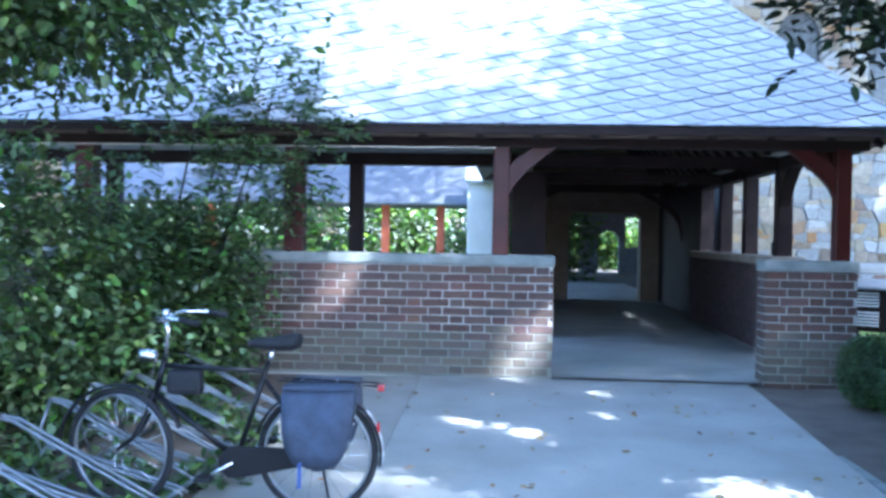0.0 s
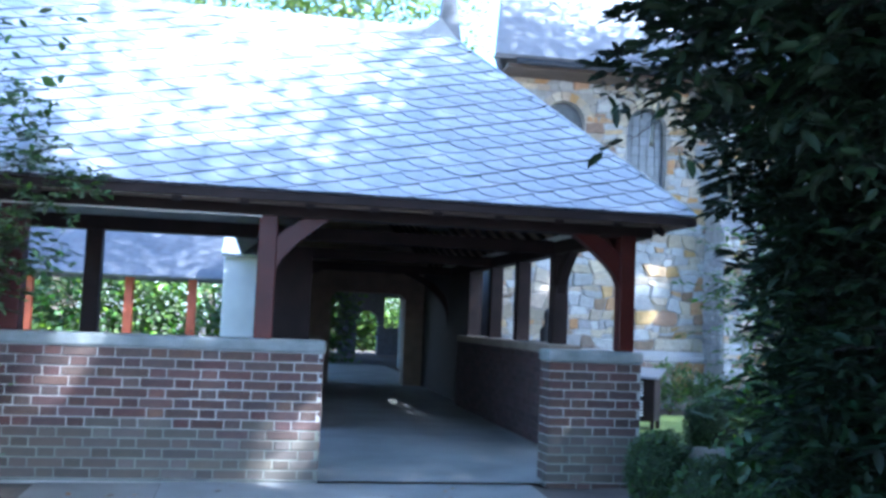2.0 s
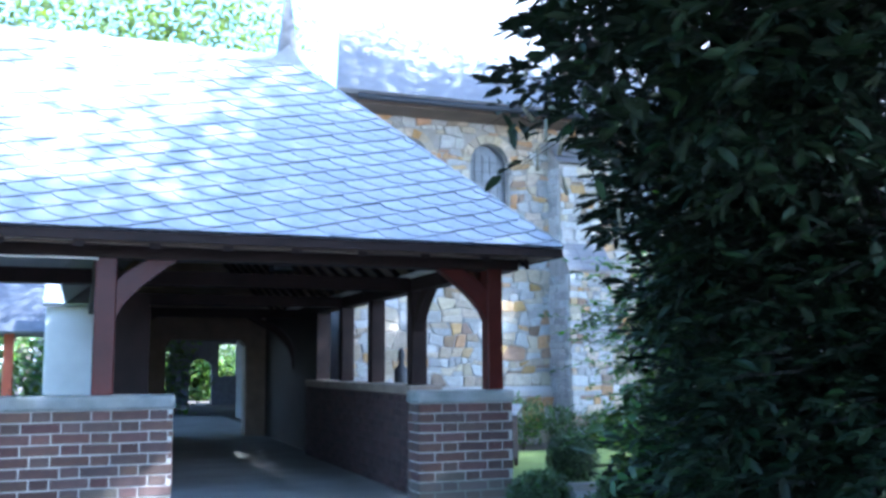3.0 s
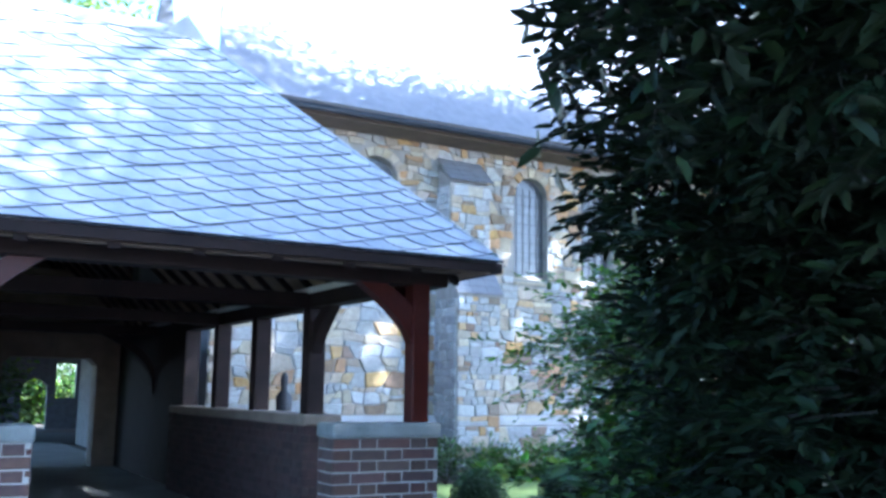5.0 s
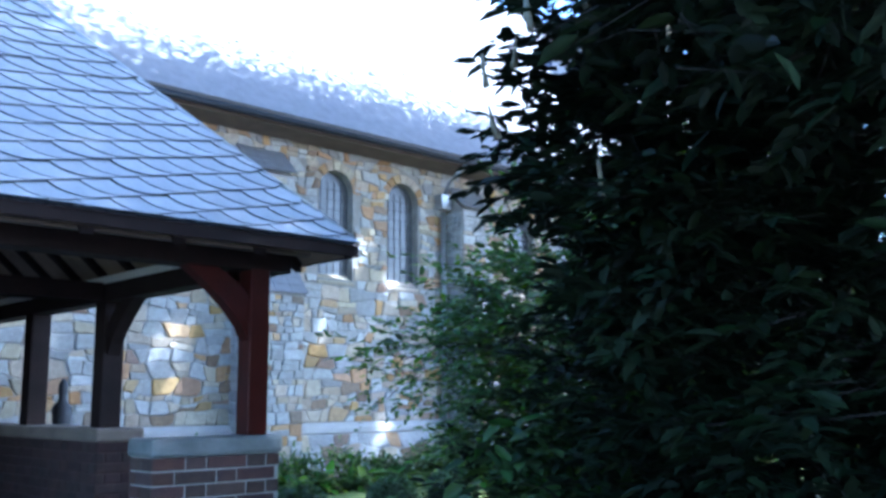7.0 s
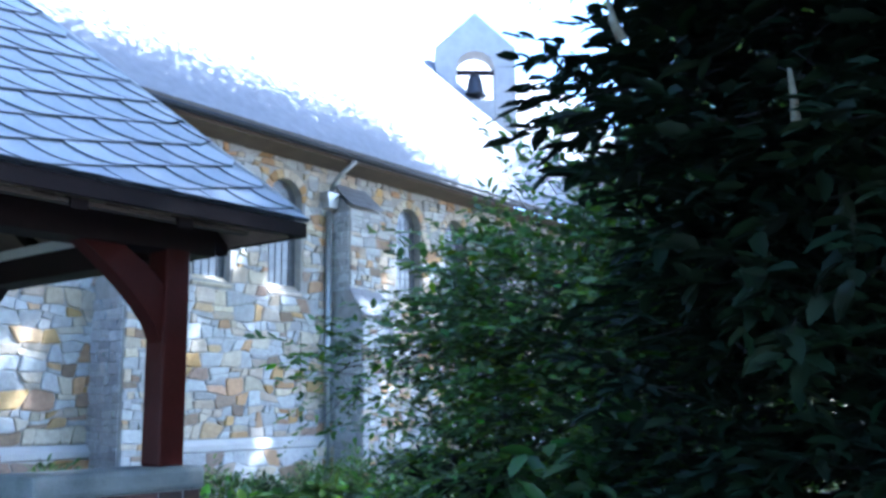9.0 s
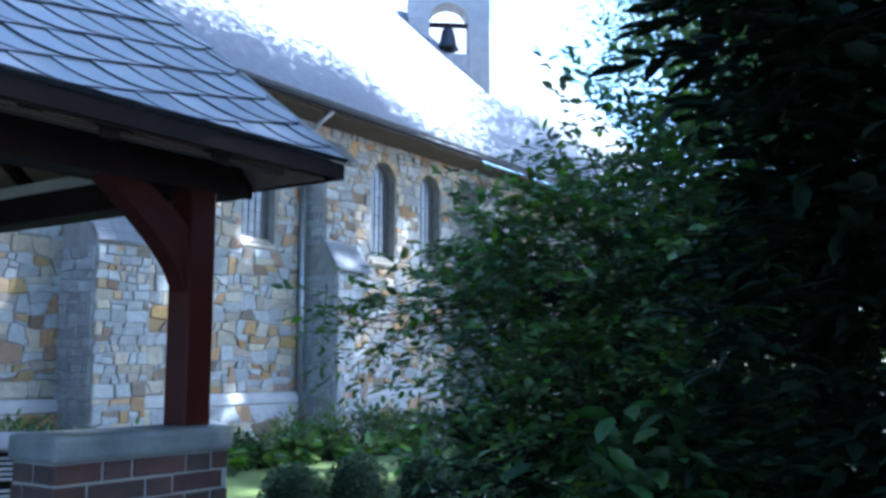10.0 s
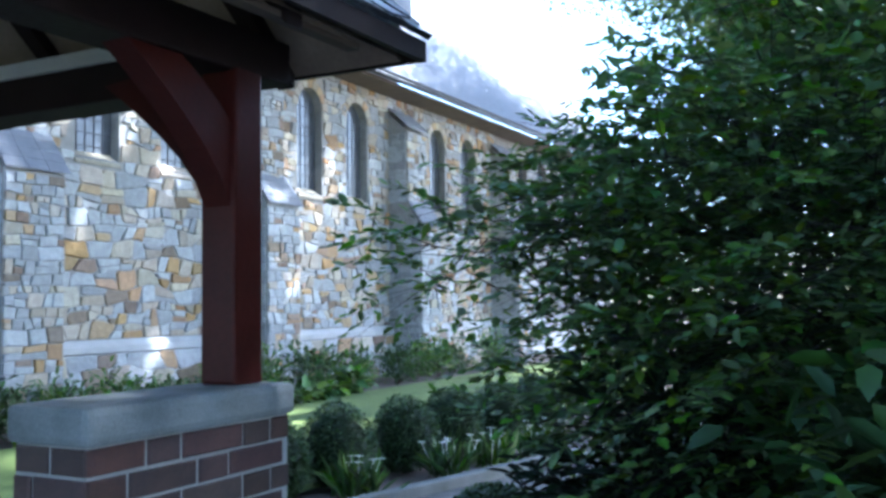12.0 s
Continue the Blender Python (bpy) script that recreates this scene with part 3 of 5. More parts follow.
nrm_f = Vector((0, -(RZ - EZ), RY - EY)).normalized() * -0.035
for q in ([(-9.4, EY + 0.03, EZ), (EX - 0.05, EY + 0.03, EZ), (RX, RY, RZ), (-9.4, RY, RZ)],):
    vs = [bm.verts.new(Vector(p) + Vector((0, 0, -0.075))) for p in q]
    bm.faces.new(vs)
vs = [bm.verts.new(Vector(p) + Vector((0, 0, -0.075))) for p in ((EX - 0.03, EY + 0.05, EZ), (EX - 0.03, 24, EZ), (RX, 24, RZ), (RX, RY, RZ))]
bm.faces.new(vs)
tagged(link_mesh("ceiling", bm, M_BOARD), "brown boarding between the rafters", "ceiling", kind="structure")
part("fascia", box_bm(EX - 0.0, EX + 0.025, EY - 0.025, 24, EZ - 0.075, EZ), M_TIMBER_DARK, roof)
part("eave_strip", box_bm(-9, -0.3, 9.40, 9.43, 2.405, 2.42), M_WHITE, roof, "pale strip above the front beam")
part("eave_strip", box_bm(-9, -0.15, 9.44, 9.455, 2.262, 2.276), M_WHITE, roof, "pale strip under the front beam")
# Stands for the lit soffit above the plate; its brightness is put into the colour.
part("eave_strip", box_bm(3.30, 3.318, 9.75, 21.4, 2.43, 2.49), M_WHITE, roof, "pale strip standing for the lit soffit above the side plate")
part("eave_strip", box_bm(-9, 3.4, EY + 0.06, EY + 0.11, EZ - 0.095, EZ - 0.075), M_SOFFIT, roof, "brown board under the front eave")
ob = part("ridge_flashing", prism(bmesh.new(), [(RY - 0.13, RZ - 0.06), (RY, RZ + 0.075), (RY + 0.13, RZ - 0.06), (RY, RZ + 0.05)], "x", -9.5, RX - 0.05), M_LEAD, roof, "pale lead ridge flashing")
bm = bmesh.new()
prism(bm, [(RX - 0.22, RZ - 0.02), (RX - 0.02, RZ + 0.16), (RX + 0.16, RZ - 0.06)], "y", RY - 0.10, RY + 0.10)
part("hip_cap", bm, M_LEAD, roof, "folded lead cap where the ridges meet")
for a, b in (((EX, EY, EZ + 0.05), (RX, RY, RZ + 0.06)),):
    part("hip_flashing", tube(bmesh.new(), [a, b], 0.02, 6), M_SLATE_FAR, roof)

# ---- courtyard: far wing, lit pier, planting behind ----
# Tree shade on this slate is put into its dark grey.
wing = roof_sheet("roof_wing", [[(-14, 18.9, 2.03), (-0.2, 18.9, 2.03), (-0.2, 20.6, 3.05), (-14, 20.6, 3.05)], [(-14, 20.6, 3.05), (-0.2, 20.6, 3.05), (-0.2, 22.3, 2.03), (-14, 22.3, 2.03)]], M_GREY_SHADED, "slate roof of the walkway across the courtyard")
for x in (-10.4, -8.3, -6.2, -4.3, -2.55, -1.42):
    post(x, 19.3, -0.05, 2.0, 0.16, M_TIMBER_LIT, "timber post across the courtyard, sunlight put into its orange-red")
tagged(link_mesh("wall_wing", box_bm(-14, -0.9, 22.0, 22.3, -0.1, 0.85), M_BRICK_FAR), "low brick wall of the far walkway", "wall", kind="structure")
pier = thing("stone_buttress", -0.42, 18.3, -0.1, "sunlit pale stone buttress with a sloped slate top", "buttress")
part("shaft", box_bm(-0.40, 0.36, -0.3, 0.5, 0, 2.5, 0.02), M_WHITE, pier)
part("slope", prism(bmesh.new(), [(-0.42, 2.5), (0.5, 2.98), (0.5, 3.04), (-0.46, 2.54)], "x", -0.44, 0.40), M_SLATE_FAR, pier)
tagged(raw_mesh("lawn_court", [(-14, 12.6, 0.004), (-0.2, 12.6, 0.004), (-0.2, 18.8, 0.004), (-14, 18.8, 0.004)], [(0, 1, 2, 3)], M_LAWN), "grass in the courtyard", "lawn", kind="structure")
for x, y, r, h, sd in ((-2.6, 15.2, 0.55, 0.6, 41), (-1.1, 15.6, 0.45, 0.55, 42), (-5.2, 15.0, 0.7, 0.8, 43)):
    plant("shrub", "low pale-green shrub in the courtyard", "shrub", (x, y, 0), [((x, y, h), (r, r, h), 1)], 900, 0.10, 0.35, M_HEDGE, sd, 0.02, 0.3, 0.12, group="courtyard shrubs", stems=6)
for k, (x, y) in enumerate(((-12, 26), (-7.5, 27), (-3.5, 26), (0.5, 33), (6.5, 45), (3.6, 46), (1.0, 46), (12, 44))):
    plant("shrub", "leafy green bushes beyond the far walkway", "shrub", (x, y, -0.1), [((x, y, 1.2), (2.6, 1.4, 1.9), 1)], 8500, 0.20, 0.55, M_SHRUB, 60 + k, 0.05, 0.3, 0.35, group="far bushes", stems=8)

# ---- church ----
CY, CX0, CX1 = 18.0, 4.0, 34.0
EAVE_C = 6.1
WINDOWS = [5.3, 6.95, 10.33, 11.98, 15.5, 17.15, 20.7, 22.35, 25.9, 27.5]
WW, SILL, SPRING = 0.40, 3.62, 5.27        # half width, sill, springing
wall_bm = bmesh.new()
xs = [CX0] + [e for w in WINDOWS for e in (w - WW, w + WW)] + [CX1]
for a, b in zip(xs[::2], xs[1::2]):
    box(wall_bm, a, b, CY, CY + 0.7, -0.3, EAVE_C)
for w in WINDOWS:
    box(wall_bm, w - WW, w + WW, CY, CY + 0.7, -0.3, SILL)
    prism(wall_bm, [(w - WW, EAVE_C)] + [(w - WW * math.cos(math.pi * k / 10), SPRING + WW * math.sin(math.pi * k / 10)) for k in range(11)] + [(w + WW, EAVE_C)], "y", CY, CY + 0.7)
church = tagged(link_mesh("wall_church", wall_bm, M_STONE_BED), "church wall of pale and ochre rubble stone", "wall", kind="structure")
# Dark sheet added behind the panes in place of the unlit interior.
tagged(link_mesh("interior_backing", box_bm(CX0, CX1, CY + 3.0, CY + 3.2, -0.3, EAVE_C), M_TIMBER_DARK), "added dark sheet standing for the unlit church interior", "wall", kind="structure")
tagged(link_mesh("wall_church_end", box_bm(CX0, CX0 + 0.5, CY + 0.7, CY + 12, -0.3, 6.1), M_STONE_BED), "plain stone end wall of the church", "wall", kind="structure")
for i, w in enumerate(WINDOWS):
    win = tagged(new("window_%d" % (i + 1)), "round-headed church window with leaded dark glass", "window", kind="structure")
    win.matrix_world = pose(w, CY + 0.17, SILL)
    outline = [(-WW, 0), (-WW, SPRING - SILL)] + [(-WW * math.cos(math.pi * k / 10), SPRING - SILL + WW * math.sin(math.pi * k / 10)) for k in range(1, 10)] + [(WW, SPRING - SILL), (WW, 0)]
    part("pane", prism(bmesh.new(), outline, "y", 0.0, 0.012), M_GLASS, win)
    lead = bmesh.new()
    for k in range(1, 5):
        box(lead, -WW + k * 0.16 - 0.006, -WW + k * 0.16 + 0.006, -0.012, 0.0, 0, SPRING - SILL + 0.2)
    for k in range(1, 10):
        box(lead, -WW, WW, -0.014, -0.002, k * 0.19 - 0.006, k * 0.19 + 0.006)
    part("lattice", lead, M_IRON, win)
    part("sill", prism(bmesh.new(), [(-0.21, -0.10), (-0.21, -0.06), (0.0, 0.10), (0.0, -0.10)], "x", -WW - 0.01, WW + 0.01), M_STONES[1], win, "sloping pale stone sill")


def buttress(x):
    b = thing("buttress", x, CY, -0.3, "stepped stone buttress with sloped slate weatherings", "buttress", "church buttresses")
    h = 0.45
    part("upper_shaft", prism(bmesh.new(), [(0, 5.98), (-0.47, 5.55), (-0.47, 3.9), (0, 3.9)], "x", -h + 0.02, h - 0.02), M_STONE_BED, b)
    part("lower_shaft", prism(bmesh.new(), [(0, 3.99), (-0.47, 3.99), (-0.80, 3.47), (-0.80, 0), (0, 0)], "x", -h, h), M_STONE_BED, b)
    for z0, y0, z1, y1 in ((6.10, 0.0, 5.62, -0.52), (4.06, -0.46, 3.50, -0.86)):
        for k in range(4):
            a, c = k / 4, (k + 1) / 4 + 0.06
            za, zc = z0 + (z1 - z0) * a, z0 + (z1 - z0) * c
            ya, yc = y0 + (y1 - y0) * a, y0 + (y1 - y0) * c
            for j in range(3):
                x0 = -h - 0.03 + j * (2 * h + 0.06) / 3
                part("slate", prism(bmesh.new(), [(ya, za), (yc, zc + 0.012), (yc, zc + 0.028), (ya, za + 0.016)], "x", x0 + 0.003, x0 + (2 * h + 0.06) / 3 - 0.003), M_SLATE_CHURCH, b)
    return b


BUTTS = [3.9 + 0.3, 8.63, 13.62, 18.85, 24.1]
butts = [buttress(x) for x in BUTTS[1:]]
part("plinth", prism(bmesh.new(), [(CY, 1.02), (CY - 0.05, 1.02), (CY - 0.14, 0.93), (CY - 0.14, 0.84), (CY - 0.10, 0.82), (CY - 0.10, -0.3), (CY, -0.3)], "x", CX0, CX1), M_ASHLAR, church, "moulded pale stone plinth")
RS = (14.0 - 6.16) / (24.0 - 17.2)
HX = CX0 - 0.3
roof_c = roof_sheet("roof_church", [
    [(HX, 17.2, 6.16), (CX1, 17.2, 6.16), (CX1, 24.0, 14.0), (HX + 2.0, 24.0, 14.0)],
    [(HX + 2.0, 24.0, 14.0), (CX1, 24.0, 14.0), (CX1, 30.8, 6.16), (HX + 4.2, 30.8, 6.16)],
    [(HX + 4.2, 30.8, 6.16), (HX, 17.2, 6.16), (HX + 2.0, 24.0, 14.0)]], M_SLATE_CHURCH, "steep sunlit slate roof of the church", 0.10)
part("soffit", box_bm(CX0, CX1, 17.3, CY, EAVE_C - 0.06, EAVE_C), M_SOFFIT, roof_c, "boarded eave soffit, the eave's shade put into its brown")
part("gutter", tube(bmesh.new(), [(CX0 + 0.1, 17.16, 6.12), (CX1, 17.16, 6.12)], 0.055, 8), M_IRON, roof_c, "dark metal gutter")
for k in range(14):
    x, y = 4.5 + k * 2.1, 18.0 + (k % 3) * 1.1
    part("snow_hook", box_bm(x - 0.03, x + 0.03, y - 0.10, y, 6.16 + (y - 17.2) * RS, 6.16 + (y - 17.2) * RS + 0.10), M_ZINC, roof_c)
pipe = thing("downpipe", 12.98, CY - 0.12, 0, "grey zinc downpipe with a hopper head on the church wall", "downpipe")
part("pipe", tube(bmesh.new(), [(0, 0, 0), (0, 0, 5.2)], 0.055, 8), M_ZINC, pipe)
part("hopper", prism(bmesh.new(), [(-0.12, 5.25), (0.12, 5.25), (0.16, 5.55), (-0.16, 5.55)], "y", -0.12, 0.1), M_ZINC, pipe)
part("inlet", tube(bmesh.new(), [(0, 0.0, 5.5), (0, -0.2, 5.8), (0, -0.7, 6.08)], 0.045, 8), M_ZINC, pipe)

# bell-cote and spirelet on the church roof
cote = thing("bell_cote", 21.7, 20.6, 9.6, "pale stone bell-cote with an open arch and a pointed cap", "bell cote", turn=-50)
for x in (-0.85, 0.85):
    part("pier", box_bm(x - 0.3, x + 0.3, -0.35, 0.35, -0.6, 1.5, 0.02), M_ASHLAR, cote)
part("base", box_bm(-0.55, 0.55, -0.33, 0.33, -0.6, 0.55, 0.02), M_ASHLAR, cote)
bm = prism(bmesh.new(), [(-1.15, 1.5), (-0.55, 1.5)] + [(-0.55 * math.cos(math.pi * k / 8), 1.5 + 0.5 * math.sin(math.pi * k / 8)) for k in range(1, 8)] + [(0.55, 1.5), (1.15, 1.5), (1.15, 2.1), (0, 3.15), (-1.15, 2.1)], "y", -0.35, 0.35)
part("gable", bm, M_ASHLAR, cote)
part("bell", tube(bmesh.new(), [(0, 0, 0.75), (0, 0, 0.85), (0, 0, 1.25), (0, 0, 1.4)], 0.34, 14, 0.35), M_IRON, cote)
part("headstock", box_bm(-0.56, 0.56, -0.06, 0.06, 1.4, 1.52), M_TIMBER_DARK, cote)
turret = thing("turret", 2.86, 17.3, 3.0, "slender grey stone turret with a pointed cap behind the ridge", "turret")
part("shaft", box_bm(-0.21, 0.21, -0.21, 0.21, 0, 2.7, 0.02), M_GREY_SHADED, turret)
bm = bmesh.new()
ring = [[bm.verts.new((r * sx, r * sy, z)) for sx, sy in ((-1, -1), (1, -1), (1, 1), (-1, 1))] for z, r in ((2.7, 0.27), (2.76, 0.28), (4.9, 0.03))]
bm.faces.new(ring[0][::-1])
for a, b in zip(ring, ring[1:]):
    for k in range(4):
        bm.faces.new((a[k], a[(k + 1) % 4], b[(k + 1) % 4], b[k]))
bm.faces.new(ring[-1])
part("cap", bm, M_GREY_SHADED, turret, "pointed slate cap")

# ---- garden beside the church ----
kerb = tagged(link_mesh("kerb", box_bm(-2.7, 18, -0.06, 0.06, -0.2, 0.06, 0.012), M_KERB), "low concrete kerb along the garden path", "kerb", kind="structure")
kerb.matrix_world = GARDEN
tagged(link_mesh("edging", box_bm(2.36, 2.44, -6, 9.3, -0.4, -0.16, 0.01), M_CAP), "sunken stone edging beside the path", "kerb", kind="structure")


def box_ball(x, y, z, r, h, seed):
    rng = np.random.default_rng(seed)
    ob = thing("boxwood_ball", x, y, z, "clipped round boxwood shrub beside the path", "shrub", "clipped boxwood balls")
    n = 5200
    v = rng.normal(0, 1, (n, 3))
    v /= np.linalg.norm(v, axis=1)[:, None]
    lump = 1 + 0.05 * np.sin(5 * v[:, 0] + seed) * np.cos(4 * v[:, 1]) + rng.normal(0, 0.03, n)
    pts = np.array([0, 0, h / 2]) + v * np.array([r, r, h / 2]) * (lump * rng.choice([1.0, 0.94, 0.86], n))[:, None]
    ok = pts[:, 2] > 0.02
    leaves("crown", pts[ok], v[ok], 0.030, 0.6, M_BOX, ob, rng, 0.0, 0.7)
    # A plain dark ball fills the crown in place of inner shade.
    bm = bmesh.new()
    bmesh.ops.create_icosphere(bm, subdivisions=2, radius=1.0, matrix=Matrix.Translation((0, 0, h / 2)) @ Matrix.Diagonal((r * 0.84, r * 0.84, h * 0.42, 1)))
    part("heart", bm, M_BOX_DARK, ob, "solid dark core standing for the inner shade")
    part("stem", tube(bmesh.new(), [(0, 0, -0.05), (0.01, 0, h * 0.4)], 0.025, 6), M_BARK, ob)


for k, (x, y, r, h) in enumerate(((3.22, 8.52, 0.29, 0.66), (3.30, 7.72, 0.30, 0.60), (3.42, 7.05, 0.30, 0.55), (7.30, 11.85, 0.31, 0.70), (8.20, 11.72, 0.30, 0.68), (9.20, 11.75, 0.31, 0.68), (10.25, 11.70, 0.30, 0.66), (6.55, 11.95, 0.30, 0.66), (5.30, 11.85, 0.30, 0.66), (4.80, 9.78, 0.29, 0.46), (5.75, 9.70, 0.29, 0.46), (11.3, 11.7, 0.3, 0.66))):
    box_ball(x, y, ground_z(y) - 0.03, r, h, 200 + k)

# flower bed before the church wall
for k in range(17):
    rng = np.random.default_rng(300 + k)
    x, y = 5.0 + k * 0.95 + rng.uniform(-0.25, 0.25), 16.85 + rng.uniform(-0.35, 0.15)
    tall = rng.uniform(0.35, 0.8)
    plant("perennial", "leafy green perennial in the bed under the church wall", "plant", (x, y, -0.03), [((x, y, tall * 0.5), (0.42, 0.3, tall * 0.55), 1)], 520, 0.13, 0.32, M_SHRUB if k % 3 else M_HEDGE, 300 + k, 0.012, 0.1, 0.12, -0.5, group="bed perennials", stems=6)
for k in range(9):
    rng = np.random.default_rng(340 + k)
    x, y = 8.2 + k * 0.75, 16.25 + rng.uniform(-0.1, 0.1)
    plant("hosta", "broad-leaved hosta at the lawn's edge", "plant", (x, y, -0.03), [((x, y, 0.14), (0.3, 0.25, 0.14), 1)], 130, 0.24, 0.55, M_SHRUB, 340 + k, 0.01, 0.1, 0.06, 0.1, group="hostas", stems=3)
for k, (x, y) in enumerate(((8.05, 11.2), (8.7, 11.1), (9.5, 10.95), (7.0, 11.45))):
    rng = np.random.default_rng(370 + k)
    ob = thing("flower_clump", x, y, -0.04, "grassy clump with small white flowers behind the kerb", "plant", "flower clumps")
    n = 90
    base = np.stack([rng.normal(0, 0.08, n), rng.normal(0, 0.08, n), np.zeros(n)], 1)
    leaves("foliage", base, np.stack([rng.normal(0, 0.25, n), rng.normal(0, 0.25, n), np.ones(n)], 1), 0.32, 0.07, M_SHRUB, ob, rng, 0.0, 0.15)
    for j in range(6):
        fx, fy, fz = rng.normal(0, 0.12), rng.normal(0, 0.10), rng.uniform(0.26, 0.38)
        bm = tube(bmesh.new(), [(fx * 0.4, fy * 0.4, 0), (fx, fy, fz)], 0.004, 4)
        for p in range(6):
            a = p * math.pi / 3
            bm.faces.new([bm.verts.new((fx + dx, fy + dy, fz + dz)) for dx, dy, dz in ((0, 0, 0), (0.03 * math.cos(a - 0.4), 0.03 * math.sin(a - 0.4), 0.008), (0.042 * math.cos(a), 0.042 * math.sin(a), 0.004), (0.03 * math.cos(a + 0.4), 0.03 * math.sin(a + 0.4), 0.008))])
        part("flower", bm, M_PETAL, ob, "small white flower")

# garden statue and louvred cabinet behind the side wall
bm = bmesh.new()
prof = ((0.0, 0.20), (0.55, 0.20), (0.60, 0.17), (1.05, 0.13), (1.18, 0.16), (1.38, 0.18), (1.46, 0.08), (1.50, 0.065), (1.56, 0.085), (1.64, 0.08), (1.70, 0.03))
rings = [[bm.verts.new((0.62 * r * math.cos(a), 0.5 * r * math.sin(a), z)) for a in (2 * math.pi * k / 14 for k in range(14))] for z, r in prof]
for a, b in zip(rings, rings[1:]):
    for k in range(14):
        bm.faces.new((a[k], a[(k + 1) % 14], b[(k + 1) % 14], b[k])).smooth = True
bm.faces.new(rings[-1])
st = tagged(link_mesh("statue", bm, M_IRON), "small dark weathered garden statue on a round base", "statue")
st.matrix_world = pose(4.05, 14.6, -0.03)
cab = thing("louvred_cabinet", 5.30, 14.15, -0.03, "dark louvred cabinet on legs with a sloping lid", "cabinet", turn=-35)
part("body", box_bm(-0.30, 0.30, -0.22, 0.22, 0.14, 0.76, 0.01), M_TIMBER_DARK, cab)
part("lid", prism(bmesh.new(), [(-0.28, 0.75), (0.28, 0.86), (0.28, 0.89), (-0.28, 0.78)], "x", -0.36, 0.36), M_ZINC, cab, "pale sloping metal lid")
for z in (0.22, 0.50):
    for k in range(5):
        part("louvre", prism(bmesh.new(), [(-0.225, z + k * 0.045), (-0.245, z + k * 0.045 + 0.004), (-0.225, z + k * 0.045 + 0.026)], "x", -0.24, 0.14), M_WHITE, cab, "white slat")
for sx in (-0.27, 0.27):
    for sy in (-0.19, 0.19):
        part("leg", box_bm(sx - 0.025, sx + 0.025, sy - 0.025, sy + 0.025, 0, 0.15), M_TIMBER_DARK, cab)

# ---- bicycle and rack ----
def ring_bm(radius, thick, seg=40, sides=8, flat=1.0):
    bm = bmesh.new()
    rings = []
    for k in range(seg):
        a = 2 * math.pi * k / seg
        c = Vector((math.cos(a), 0, math.sin(a)))
        rings.append([bm.verts.new(c * (radius + thick * math.cos(b)) + Vector((0, thick * flat * math.sin(b), 0))) for b in (2 * math.pi * j / sides for j in range(sides))])
    for k in range(seg):
        a, b = rings[k], rings[(k + 1) % seg]
        for j in range(sides):
            bm.faces.new((a[j], a[(j + 1) % sides], b[(j + 1) % sides], b[j])).smooth = True
    return bm


